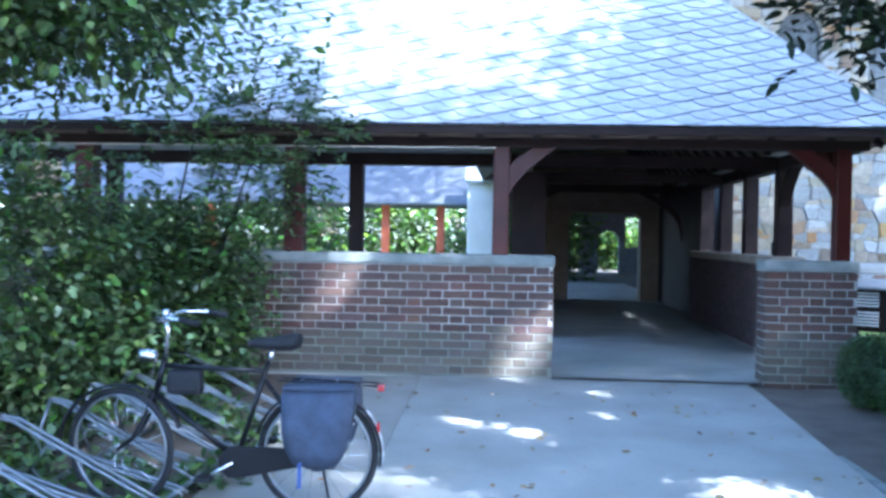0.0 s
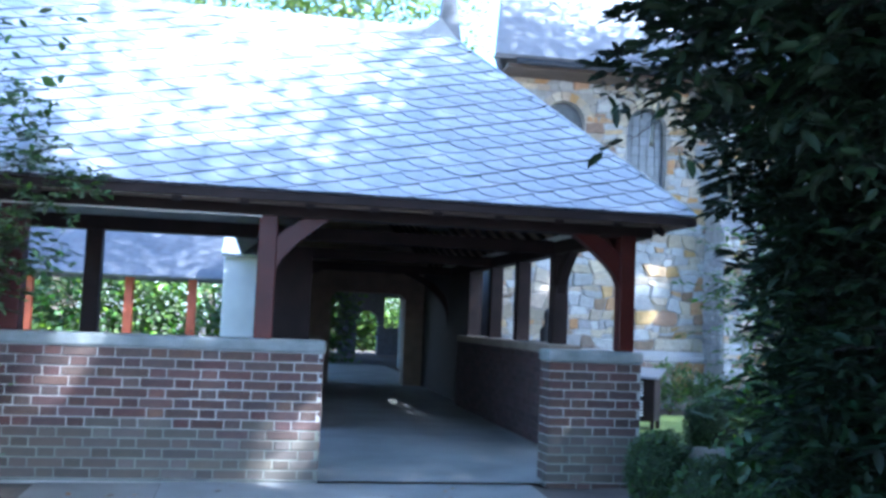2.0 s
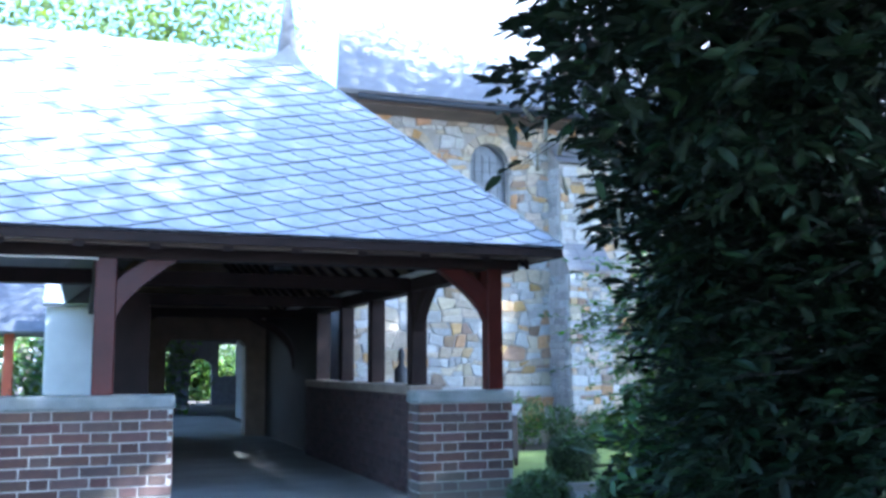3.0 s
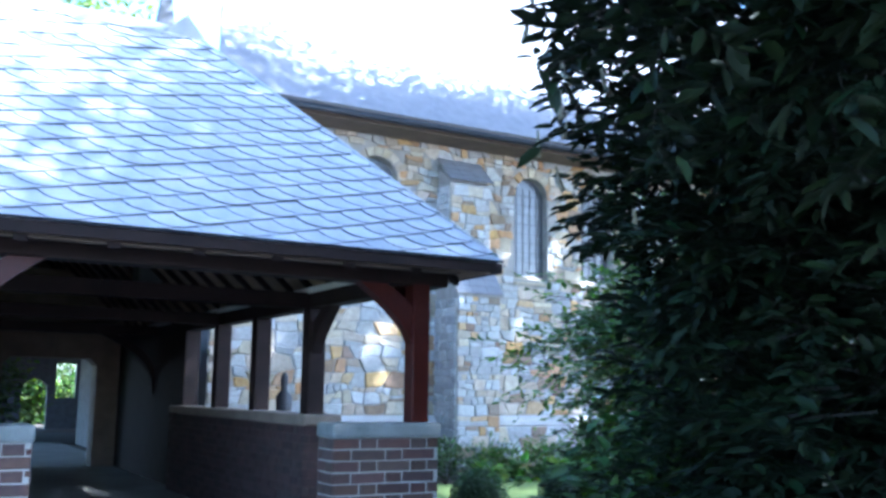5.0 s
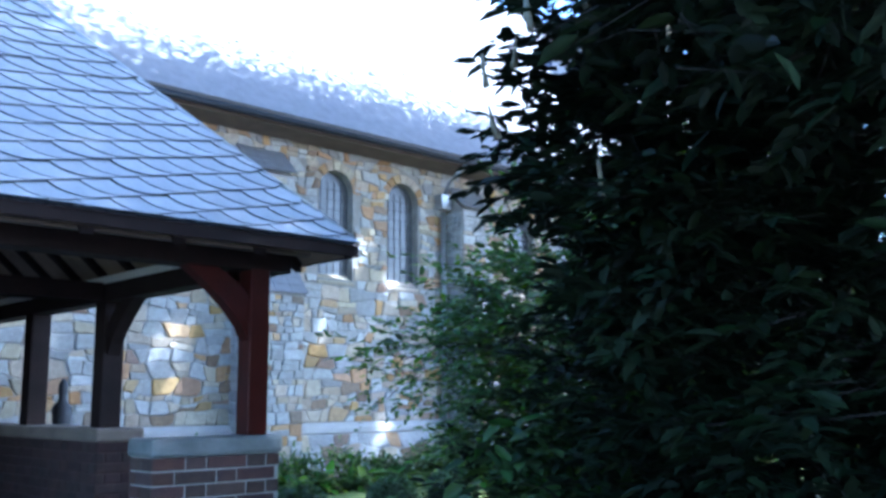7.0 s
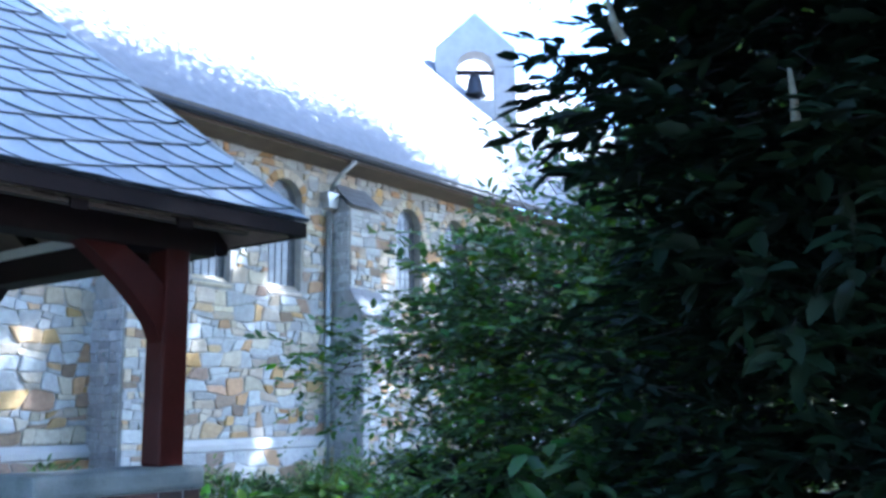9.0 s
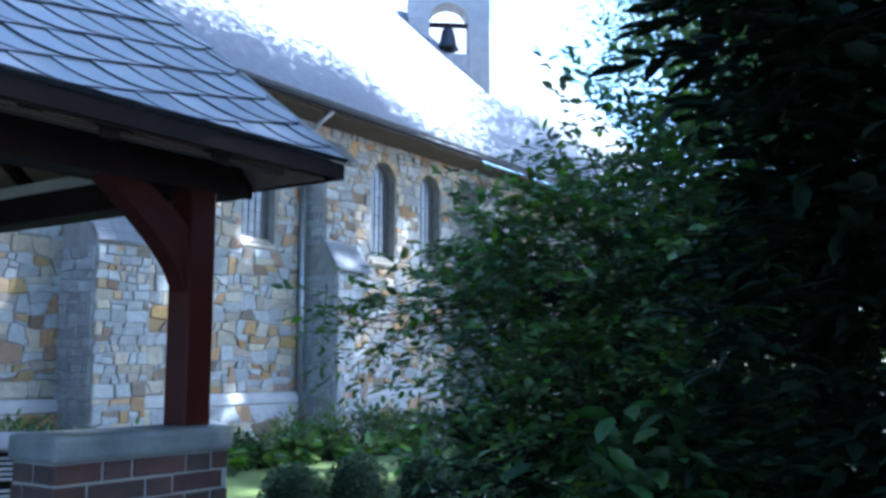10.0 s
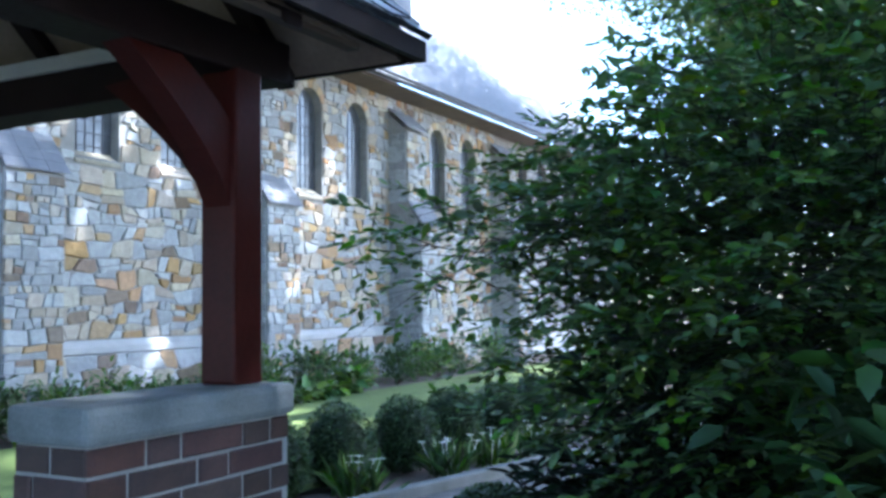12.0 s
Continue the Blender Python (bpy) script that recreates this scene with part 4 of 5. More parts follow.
def bicycle():
    b = thing("bicycle", -1.05, 5.20, ground_z(5.2) + 0.005, "black city bicycle with blue panniers parked in the rack", "bicycle", turn=181.5)
    R, BASE = 0.345, 1.13
    for name, x, steer in (("rear_wheel", 0, 0), ("front_wheel", BASE, -14)):
        w = part(name, ring_bm(R - 0.02, 0.02), M_RUBBER, b, "spoked wheel with a black tyre")
        w.matrix_local = pose(x, 0, R, 0, 0, steer)
        part("rim", ring_bm(R - 0.045, 0.009, flat=1.3), M_GALV, w)
        for k in range(18):
            a = 2 * math.pi * k / 18
            part("spoke", tube(bmesh.new(), [(0.02 * math.cos(a + 0.9), 0.02 * (-1) ** k, 0.02 * math.sin(a + 0.9)), ((R - 0.05) * math.cos(a), 0, (R - 0.05) * math.sin(a))], 0.0018, 4), M_CHROME, w)
        part("hub", tube(bmesh.new(), [(0, -0.05, 0), (0, 0.05, 0)], 0.026, 8), M_CHROME, w)
    head_b, head_t, crank, seat = (0.93, 0, 0.66), (0.88, 0, 0.86), (0.46, 0, 0.30), (0.30, 0, 0.80)
    bm = bmesh.new()
    for p, q, r in (((0.885, 0, 0.82), seat, 0.015), (head_b, crank, 0.017), (crank, (0.285, 0, 0.86), 0.016), (head_b, head_t, 0.019)):
        tube(bm, [p, q], r, 8)
    for s in (-0.055, 0.055):
        tube(bm, [(0.46, s * 0.6, 0.30), (0, s, R)], 0.010, 6)
        tube(bm, [(0.31, s * 0.3, 0.76), (0, s, R)], 0.008, 6)
    part("frame", bm, M_BLACK, b)
    bm = bmesh.new()
    for s in (-0.05, 0.05):
        tube(bm, [(0.935, s * 0.6, 0.68), (0.97, s, 0.55), (1.04, s, 0.42), (BASE, s, R)], 0.011, 6)
    part("fork", bm, M_BLACK, b)
    for name, x, a0, a1 in (("rear_mudguard", 0, -10, 165), ("front_mudguard", BASE, 20, 190)):
        verts, faces = [], []
        for k in range(25):
            a = radians(a0 + (a1 - a0) * k / 24)
            for y, dr in ((-0.032, -0.012), (-0.02, 0.0), (0.02, 0.0), (0.032, -0.012)):
                verts.append((x + (R + 0.022 + dr) * math.cos(math.pi - a), y, R + (R + 0.022 + dr) * math.sin(math.pi - a)))
        faces = [(k * 4 + j, k * 4 + j + 1, (k + 1) * 4 + j + 1, (k + 1) * 4 + j) for k in range(24) for j in range(3)]
        raw_mesh(name, verts, faces, M_BLACK, b)
    tail = bmesh.new()
    for k in range(10):
        a0, a1 = radians(-8 + 5 * k), radians(-3 + 5 * k)
        for sgn in (-1,):
            p = [((-(R + 0.026) * math.cos(a)), R + (R + 0.026) * math.sin(a)) for a in (a0, a1)]
            tail.faces.new([tail.verts.new(v) for v in ((p[0][0], -0.024, p[0][1]), (p[0][0], 0.024, p[0][1]), (p[1][0], 0.024, p[1][1]), (p[1][0], -0.024, p[1][1]))])
    part("white_tail", tail, M_PAINT_WHITE, b, "white painted mudguard end")
    # chain case, crank, pedals
    part("chain_case", prism(bmesh.new(), [(0.02, R - 0.05), (0.40, 0.215), (0.49, 0.21), (0.545, 0.26), (0.545, 0.33), (0.49, 0.38), (0.40, 0.385), (0.02, R + 0.035), (-0.05, R)], "y", 0.045, 0.075), M_BLACK, b, "black full chain case")
    bm = tube(bmesh.new(), [(0.46, 0.09, 0.30), (0.60, 0.10, 0.22)], 0.010, 6)
    tube(bm, [(0.46, -0.09, 0.30), (0.32, -0.10, 0.38)], 0.010, 6)
    part("crank", bm, M_CHROME, b)
    part("pedal", box_bm(0.56, 0.65, 0.10, 0.19, 0.205, 0.230, 0.005), M_RUBBER, b)
    part("pedal", box_bm(0.27, 0.36, -0.19, -0.10, 0.365, 0.390, 0.005), M_RUBBER, b)
    # saddle
    part("seat_post", tube(bmesh.new(), [(0.285, 0, 0.84), (0.26, 0, 0.94)], 0.013, 8), M_CHROME, b)
    bm = bmesh.new()
    rings = []
    for x, w, h, z in ((0.40, 0.018, 0.02, 0.955), (0.35, 0.035, 0.03, 0.958), (0.28, 0.055, 0.035, 0.957), (0.21, 0.10, 0.045, 0.962), (0.15, 0.115, 0.05, 0.972), (0.11, 0.09, 0.04, 0.978)):
        rings.append([bm.verts.new((x, w * math.cos(a), z + h * math.sin(a))) for a in (2 * math.pi * k / 12 for k in range(12))])
    for p, q in zip(rings, rings[1:]):
        for k in range(12):
            bm.faces.new((p[k], p[(k + 1) % 12], q[(k + 1) % 12], q[k])).smooth = True
    bm.faces.new(rings[0]), bm.faces.new(rings[-1])
    part("saddle", bm, M_RUBBER, b, "black sprung saddle")
    # handlebar
    bm = tube(bmesh.new(), [(0.88, 0, 0.84), (0.865, 0, 1.03), (0.88, 0, 1.07)], 0.013, 8)
    for s in (-1, 1):
        tube(bm, [(0.88, 0, 1.07), (0.90, s * 0.09, 1.09), (0.86, s * 0.20, 1.11), (0.74, s * 0.27, 1.11), (0.62, s * 0.28, 1.09)], 0.011, 8)
    part("handlebar", bm, M_CHROME, b)
    for s in (-1, 1):
        part("grip", tube(bmesh.new(), [(0.71, s * 0.275, 1.108), (0.60, s * 0.283, 1.086)], 0.016, 8), M_RUBBER, b)
    part("bell", tube(bmesh.new(), [(0.83, 0.14, 1.12), (0.83, 0.14, 1.151)], 0.028, 10, 0.5), M_CHROME, b)
    part("frame_bag", box_bm(0.66, 0.86, -0.05, 0.05, 0.66, 0.80, 0.03), M_RUBBER, b, "black bag under the top tube")
    part("headlight", tube(bmesh.new(), [(0.93, 0, 0.87), (0.98, 0, 0.88), (1.02, 0, 0.875)], 0.03, 10, 1.4), M_CHROME, b)
    # carrier, panniers, tail lamp
    bm = bmesh.new()
    for s in (-0.06, 0.06):
        tube(bm, [(0.22, s, 0.76), (-0.34, s, 0.74)], 0.006, 6)
        tube(bm, [(-0.20, s, 0.74), (0, s * 1.2, R)], 0.005, 6)
    for x in (0.1, -0.1, -0.33):
        tube(bm, [(x, -0.06, 0.75), (x, 0.06, 0.75)], 0.005, 6)
    part("carrier", bm, M_BLACK, b)
    for s in (-1, 1):
        bm = bmesh.new()
        y0, y1 = (0.07, 0.20) if s > 0 else (-0.20, -0.07)
        rows = []
        folds = np.random.default_rng(77 + s)
        outline = ((0.745, -0.21, 0.15, -0.05), (0.70, -0.225, 0.165, 0.0), (0.60, -0.22, 0.165, 0.018), (0.50, -0.205, 0.155, 0.03), (0.40, -0.175, 0.135, 0.022), (0.33, -0.14, 0.10, -0.01), (0.29, -0.09, 0.05, -0.06))
        for k, (z, xa, xb, puff) in enumerate(outline):
            ya, yb = (y0, y1 + puff) if s > 0 else (y0 - puff, y1)
            ring = [(xa + (xb - xa) * c / 6, ya) for c in range(7)] + [(xb + 0.008, (ya + yb) / 2)] + [(xb + (xa - xb) * c / 6, yb) for c in range(7)] + [(xa - 0.008, (ya + yb) / 2)]
            rows.append([bm.verts.new((x + folds.normal(0, 0.004), y + folds.normal(0, 0.007), z + folds.normal(0, 0.006) - 0.012 * math.sin(math.pi * (x - xa) / (xb - xa + 0.001)))) for x, y in ring])
        for p, q in zip(rows, rows[1:]):
            for k in range(16):
                bm.faces.new((p[k], p[(k + 1) % 16], q[(k + 1) % 16], q[k])).smooth = True
        bm.faces.new(rows[0][::-1]), bm.faces.new(rows[-1])
        bag = part("pannier", bm, M_CANVAS, b, "slack blue canvas pannier bag")
        part("flap", box_bm(-0.225, 0.165, y0 - 0.004, y1 + 0.004, 0.728, 0.752, 0.010), M_CANVAS, bag)
        for x in ((0.06,) if s > 0 else (-0.13, 0.06)):
            part("strap", box_bm(x - 0.012, x + 0.012, y1 + 0.014 if s > 0 else y0 - 0.02, y1 + 0.02 if s > 0 else y0 - 0.014, 0.20 if x > 0 else 0.42, 0.34 if x > 0 else 0.73), M_STRAP, bag, "dangling blue strap")
    part("tail_lamp", box_bm(-0.375, -0.335, -0.03, 0.03, 0.705, 0.742, 0.008), M_RED, b, "red tail lamp")
    part("reflector", box_bm(-0.352, -0.335, -0.02, 0.02, 0.47, 0.53, 0.006), M_RED, b, "red mudguard reflector")
    bm = tube(bmesh.new(), [(-0.03, 0.07, R), (-0.10, 0.10, 0.03)], 0.009, 6)
    tube(bm, [(-0.10, 0.10, 0.03), (-0.10, 0.16, 0.015), (-0.16, 0.17, 0.01)], 0.010, 6)
    part("kickstand", bm, M_BLACK, b)


bicycle()

rack = thing("bicycle_rack", -2.4, 6.2, ground_z(6.2) - 0.02, "galvanised bicycle rack of sloping hairpin loops", "bicycle rack")
for k in range(13):
    y = -1.75 + k * 0.29
    high = k % 2 == 0
    top, far = (0.52, -0.42) if high else (0.30, -0.30)
    pts = []
    for s in (-1, 1):
        side = [(0.55, s * 0.035, 0.03), (0.50, s * 0.035, 0.06), (far + 0.10, s * 0.035, top - 0.03)]
        pts.append(side)
    a0 = [Vector(p) for p in pts[0]]
    a1 = [Vector(p) for p in pts[1]]
    bend = [Vector((far + 0.10 - 0.10 * math.sin(t), -0.035 * math.cos(t), top - 0.03 + 0.02 * math.sin(t))) for t in (math.pi * j / 6 for j in range(1, 6))]
    bm = tube(bmesh.new(), a0 + bend + a1[::-1], 0.011, 7)
    tube(bm, [(far + 0.02, -0.035, top - 0.02), (far - 0.06, -0.035, top * 0.5), (far + 0.02, -0.035, 0.06)], 0.009, 6)
    ob = part("loop", bm, M_GALV, rack)
    ob.location = (0, y, 0)
part("rail", tube(bmesh.new(), [(0.50, -1.9, 0.04), (0.50, 1.9, 0.04)], 0.016, 8), M_GALV, rack)
part("rail", tube(bmesh.new(), [(-0.30, -1.9, 0.05), (-0.30, 1.9, 0.05)], 0.016, 8), M_GALV, rack)

# ---- planting ----
def clear_of_path(p):
    """Keeps low growth back from the garden path and the clipped balls."""
    low = (p[:, 2] < 0.95) & (p[:, 1] > 7.34 + 0.36 * (p[:, 0] - 0.67) + 0.22)
    ragged = 0.12 * np.sin(6.1 * p[:, 0] + 2.0 * p[:, 1]) + 0.08 * np.sin(11.0 * p[:, 1])
    top = 2.1 + 0.18 * (p[:, 0] - 3.8) + 1.0 * np.maximum(0, 8.64 + 0.43 * (p[:, 0] - 3.8) - p[:, 1]) + ragged
    return ~low & (p[:, 2] < top)


def clear_head(p):
    back = np.where(p[:, 2] < 2.5, 0.11, 0.0)
    return shading(p) & ~((p[:, 2] < 2.0) & (p[:, 0] < 2.55) | (p[:, 0] < 1.35) | (p[:, 1] > 6.0 + 0.45 * (p[:, 0] - 0.3)) | (p[:, 0] < -0.20 + back + 0.80 * (p[:, 1] - 3.2) + 0.22 * np.sin(5.3 * p[:, 2] + 1.0) * np.sin(4.1 * p[:, 1] + 0.7) + 0.10 * np.sin(13.0 * p[:, 2])))


laurel = bush("laurel", "tall dark cherry laurel with large glossy leaves beside the path", (4.3, 4.9, -0.22),
      [((4.4, 4.9, 2.2), (1.8, 2.3, 2.7), 4), ((2.7, 4.9, 3.5), (1.15, 1.35, 1.35), 2.6), ((4.2, 5.0, 4.8), (1.9, 2.0, 1.6), 2.0), ((3.9, 6.3, 1.2), (0.9, 0.9, 1.4), 0.9), ((1.95, 5.6, 2.9), (0.45, 0.45, 0.6), 0.35), ((3.4, 6.3, 2.6), (0.8, 0.7, 0.9), 1.1), ((4.6, 5.6, 0.9), (1.2, 1.0, 1.0), 1.3)],
      11600, 0.20, 9, 0.118, 0.38, M_LAUREL, 11, 5, 0.02, 0.2, clear_head, 0.12)
rng = np.random.default_rng(19)
for k in range(16):
    x, y, z = rng.uniform(1.9, 3.2), rng.uniform(5.5, 6.6), rng.uniform(2.1, 3.3)
    lean = rng.normal(0, 0.03, 2)
    bm = bmesh.new()
    tube(bm, [(0, 0, 0), (lean[0], lean[1], 0.06), (lean[0] * 1.4, lean[1] * 1.4, 0.13)], 0.014, 7, 0.35)
    for v in bm.verts:
        v.co += Vector(rng.normal(0, 0.003, 3))
    spike = part("flower_spike", bm, M_SPIKE, laurel, "faded pale flower spike")
    spike.location = (x - 4.3, y - 4.9, z + 0.22)
bush("shrub", "bushy mid-green deciduous shrub with fine twigs", (5.8, 7.9, -0.1),
     [((5.9, 7.9, 1.4), (1.8, 1.2, 1.7), 3), ((4.8, 8.5, 1.85), (0.8, 0.65, 0.6), 0.34), ((4.6, 9.1, 1.75), (0.6, 0.45, 0.28), 0.07), ((5.0, 8.6, 0.95), (0.75, 0.45, 0.6), 0.22), ((4.4, 7.8, 1.5), (0.75, 0.75, 1.35), 0.6), ((7.6, 8.3, 1.6), (1.3, 1.2, 1.7), 1.2), ((6.3, 7.5, 2.7), (1.5, 0.9, 1.2), 1.3)],
     6600, 0.34, 13, 0.066, 0.50, M_SHRUB, 12, 12, 0.016, 0.15, clear_of_path, 0.05)
plant("shrub", "low broad-leaved evergreen shrub under the taller ones", "shrub", (4.0, 7.45, -0.15),
      [((4.0, 7.45, 0.65), (0.65, 0.45, 0.75), 1)], 1500, 0.14, 0.42, M_BOX, 16, 0.015, 0.2, 0.12, stems=7)
bush("shrub", "low dark evergreen shrub with drooping narrow leaves", (4.6, 8.3, -0.1),
     [((4.6, 8.35, 0.5), (0.5, 0.38, 0.55), 1), ((5.2, 8.45, 0.45), (0.5, 0.4, 0.5), 0.8)], 420, 0.24, 9, 0.12, 0.26, M_LAUREL, 17, 6, 0.012, 0.1, None, 0.3)
plant("hedge", "tall loose green hedge beside the bicycle rack", "hedge", (-4.2, 7.2, -0.15),
      [((-4.3, 7.4, 0.9), (1.35, 1.4, 1.25), 3), ((-3.35, 8.5, 0.5), (0.95, 0.65, 1.0), 1.5), ((-4.4, 5.4, 0.8), (1.15, 1.3, 1.3), 2), ((-3.3, 7.5, 0.2), (0.6, 1.2, 0.6), 0.7), ((-2.95, 8.5, 0.85), (0.7, 0.5, 0.9), 1.0)], 42000, 0.085, 0.62, M_HEDGE, 13, 0.03, 0.45, 0.16, stems=16)
plant("tree", "small tree reaching sunlit leafy branches over the hedge", "tree", (-5.2, 6.8, -0.15),
      [((-3.7, 7.0, 3.25), (1.9, 1.3, 0.75), 3), ((-5.0, 6.6, 3.4), (1.6, 1.6, 1.1), 2)], 17000, 0.10, 0.62, M_HEDGE, 14, 0.03, 0.2, 0.28, stems=14)
bush("sapling", "dark-leaved sapling growing against the walkway", (-3.15, 8.7, -0.1),
     [((-2.25, 8.75, 2.45), (0.62, 0.22, 0.68), 2), ((-3.1, 8.7, 2.0), (0.6, 0.25, 0.6), 1.4), ((-2.2, 8.75, 1.75), (0.6, 0.2, 0.35), 0.7)], 360, 0.24, 11, 0.075, 0.5, M_HEDGE, 15, 9, 0.018, 0.1, None, 0.25, "tree")
for k in range(26):
    rng = np.random.default_rng(500 + k)
    x, y = rng.uniform(-3.3, -1.75), rng.uniform(3.9, 7.9)
    plant("ivy", "low ivy and weeds on the soil under the bicycle rack", "plant", (x, y, ground_z(y) - 0.03), [((x, y, ground_z(y) + 0.05), (0.24, 0.24, 0.10), 1)], 150, 0.07, 0.75, M_HEDGE, 500 + k, 0.004, 0.1, 0.06, 0.0, group="ivy under the rack", stems=3)
for k, (x, y, h) in enumerate(((-9, 46, 15), (-2, 50, 17), (5, 47, 16.5), (-16, 44, 16))):
    plant("tree", "tall sunlit tree behind the roofs", "tree", (x, y, -0.1), [((x, y, h), (4.6, 3.0, 4.5), 2), ((x + 2, y, h - 4), (3.2, 2.5, 2.6), 1), ((x - 2.5, y, h - 3), (3.0, 2.5, 3.0), 1)], 6500, 0.38, 0.6, M_TREE_FAR, 20 + k, 0.32, 0.25, 0.8, group="trees behind", stems=12)
# tall trees beside and behind the path, whose crowns shade the place
for k, ((x, y), crowns, n) in enumerate(SHADE):
    rng = np.random.default_rng(30 + k)
    tree = thing("tree", x, y, ground_z(y) - 0.05, "tall leafy shade tree above the garden", "tree", "shade trees")
    foot = np.array([x, y, ground_z(y) - 0.05])
    pts, out = blob_points(rng, n, [((a, b, c), (r, r, h), r * r * w) for a, b, c, r, h, w in crowns], 0.0, 0.72, 230)
    ok = shading(pts)
    pts, out = pts[ok], out[ok]
    high_leaves(pts - foot, out, 0.135, M_TREE, tree, rng)
    bm = tube(bmesh.new(), [(0, 0, -0.1), (0.05, 0, 3), (-0.05, 0.1, 6), (0, 0, 9.0)], 0.36, 10, 0.6)
    limbs(bm, rng, (0, 0, 8.6), pts[rng.choice(len(pts), 14)] - foot, 0.14)
    part("trunk", bm, M_BARK, tree)

# fallen leaves on the path
rng = np.random.default_rng(77)
n = 140
px, py = rng.uniform(-1.6, 2.3, n), rng.uniform(4.2, 9.2, n)
pts = np.stack([px, py, np.array([ground_z(y) for y in py]) + 0.012], 1)
tagged(leaves("fallen_leaves", pts, np.stack([rng.normal(0, 1, n), rng.normal(0, 1, n), np.zeros(n)], 1), 0.06, 0.6, M_LITTER, None, rng, 0.0, 0.15), "dry fallen leaves scattered on the path", "leaves", kind="stuff")

# ---- pieces: bricks ----
COURSE, PITCH, STRETCH, JOINT = 0.0838, 0.426, 0.283, 0.0105
brick_mesh = {}


def brick_data(length, mat):
    key = (round(length, 3), mat.name)
    if key not in brick_mesh:
        l, h, c = length / 2, (COURSE - JOINT) / 2, 0.005
        v = [(-l, 0.03, -h), (l, 0.03, -h), (l, 0.03, h), (-l, 0.03, h), (-l, -0.003, -h), (l, -0.003, -h), (l, -0.003, h), (-l, -0.003, h), (-l + c, -0.008, -h + c), (l - c, -0.008, -h + c), (l - c, -0.008, h - c), (-l + c, -0.008, h - c)]
        f = [(8, 9, 10, 11), (4, 5, 9, 8), (5, 6, 10, 9), (6, 7, 11, 10), (7, 4, 8, 11), (0, 1, 5, 4), (1, 2, 6, 5), (2, 3, 7, 6), (3, 0, 4, 7)]
        me = bpy.data.meshes.new("brick")
        me.from_pydata(v, [], f)
        me.materials.append(mat)
        brick_mesh[key] = me
    return brick_mesh[key]


def brick_face(parent, start, direction, length, z0, courses, seed, singles=True, shift=0.0, mat=None):
    """Flemish bond on a face that starts at a point and runs in a direction; the face looks to the right of that direction."""
    rng = np.random.default_rng(seed)
    turn = math.atan2(direction[1], direction[0])
    joined_v, joined_f = [], []
    for c in range(courses):
        u = -(PITCH * 0.5 if c % 2 else 0.0) - shift
        k = 0
        while u < length:
            w = STRETCH if k % 2 == 0 else PITCH - STRETCH
            a, b = max(u, 0.0), min(u + w, length)
            u += w
            k += 1
            if b - a < 0.05:
                continue
            lo, hi = a + (JOINT / 2 if a > 0 else 0), b - (JOINT / 2 if b < length else 0)
            mid = (lo + hi) / 2
            m = Matrix.Translation((start[0] + direction[0] * mid, start[1] + direction[1] * mid, z0 + (c + 0.5) * COURSE + rng.uniform(-0.0015, 0.0015))) @ Matrix.Rotation(turn, 4, "Z") @ Matrix.Rotation(rng.normal(0, 0.006), 4, "Y") @ Matrix.Translation((0, rng.uniform(-0.003, 0.003), 0))
            damp = singles and c < 5 + (rng.uniform() < 0.35) - (rng.uniform() < 0.35)
            me = brick_data(hi - lo, (M_BRICK_OLD if damp else M_BRICK) if singles else M_BRICK_FAR)
            if singles:
                ob = new("brick", me)
                ob.parent = parent
                ob.matrix_local = m
            else:
                base = len(joined_v)
                joined_v += [tuple(m @ v.co) for v in me.vertices]
                joined_f += [tuple(base + i for i in p.vertices) for p in me.polygons]
    if joined_v:
        tagged(raw_mesh("brickwork", joined_v, joined_f, mat or M_BRICK_FAR, parent), kind="stuff")


brick_face(wall_front, (-3.0, 9.39), (1, 0), 3.44, 0.0, 13, 1)
brick_face(wall_front, (-9.0, 9.39), (1, 0), 6.0, 0.0, 13, 2, False)
brick_face(wall_front, (0.44, 9.39), (0, 1), 0.35, 0.0, 13, 3, False)
brick_face(pillar, (2.50, 9.39), (1, 0), 0.88, 0.0, 13, 4, True, 0.07)
brick_face(pillar, (2.50, 9.39), (1, 0), 0.88, -0.0838, 1, 9, False)
brick_face(pillar, (2.50, 9.67), (0, -1), 0.28, 0.0, 13, 5, True, 0.143)
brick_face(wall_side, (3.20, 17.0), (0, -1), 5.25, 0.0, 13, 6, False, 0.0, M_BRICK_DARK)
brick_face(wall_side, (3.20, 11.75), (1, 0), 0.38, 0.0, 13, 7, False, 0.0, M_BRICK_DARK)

part("damp_joints", box_bm(-9.0, 0.437, 9.3875, 9.392, -0.02, 5 * COURSE), M_MORTAR_OLD, wall_front, "algae-stained lower joints")
part("damp_joints", box_bm(2.503, 3.377, 9.3875, 9.392, -0.12, 5 * COURSE), M_MORTAR_OLD, pillar, "algae-stained lower joints")

# ---- pieces: slates of the front slope ----
def slate_outline(w, h):
    """A sweeping left edge that comes down on the straight foot of the course; the foot runs on under the next slate."""
    return [(0.0, h * 1.03), (0.05 * w, 0.80 * h), (0.14 * w, 0.58 * h), (0.28 * w, 0.37 * h), (0.48 * w, 0.19 * h), (0.74 * w, 0.06 * h), (1.05 * w, 0.0), (2.10 * w, 0.0), (2.10 * w, 1.25 * h), (0.10 * w, 1.25 * h)]


SW, SH, RISE = 0.195, 0.163, radians(16.5)
slope = Vector((0, RY - EY, RZ - EZ))
slope_len = slope.length
s_dir = slope / slope_len
s_nrm = Vector((1, 0, 0)).cross(s_dir).normalized()
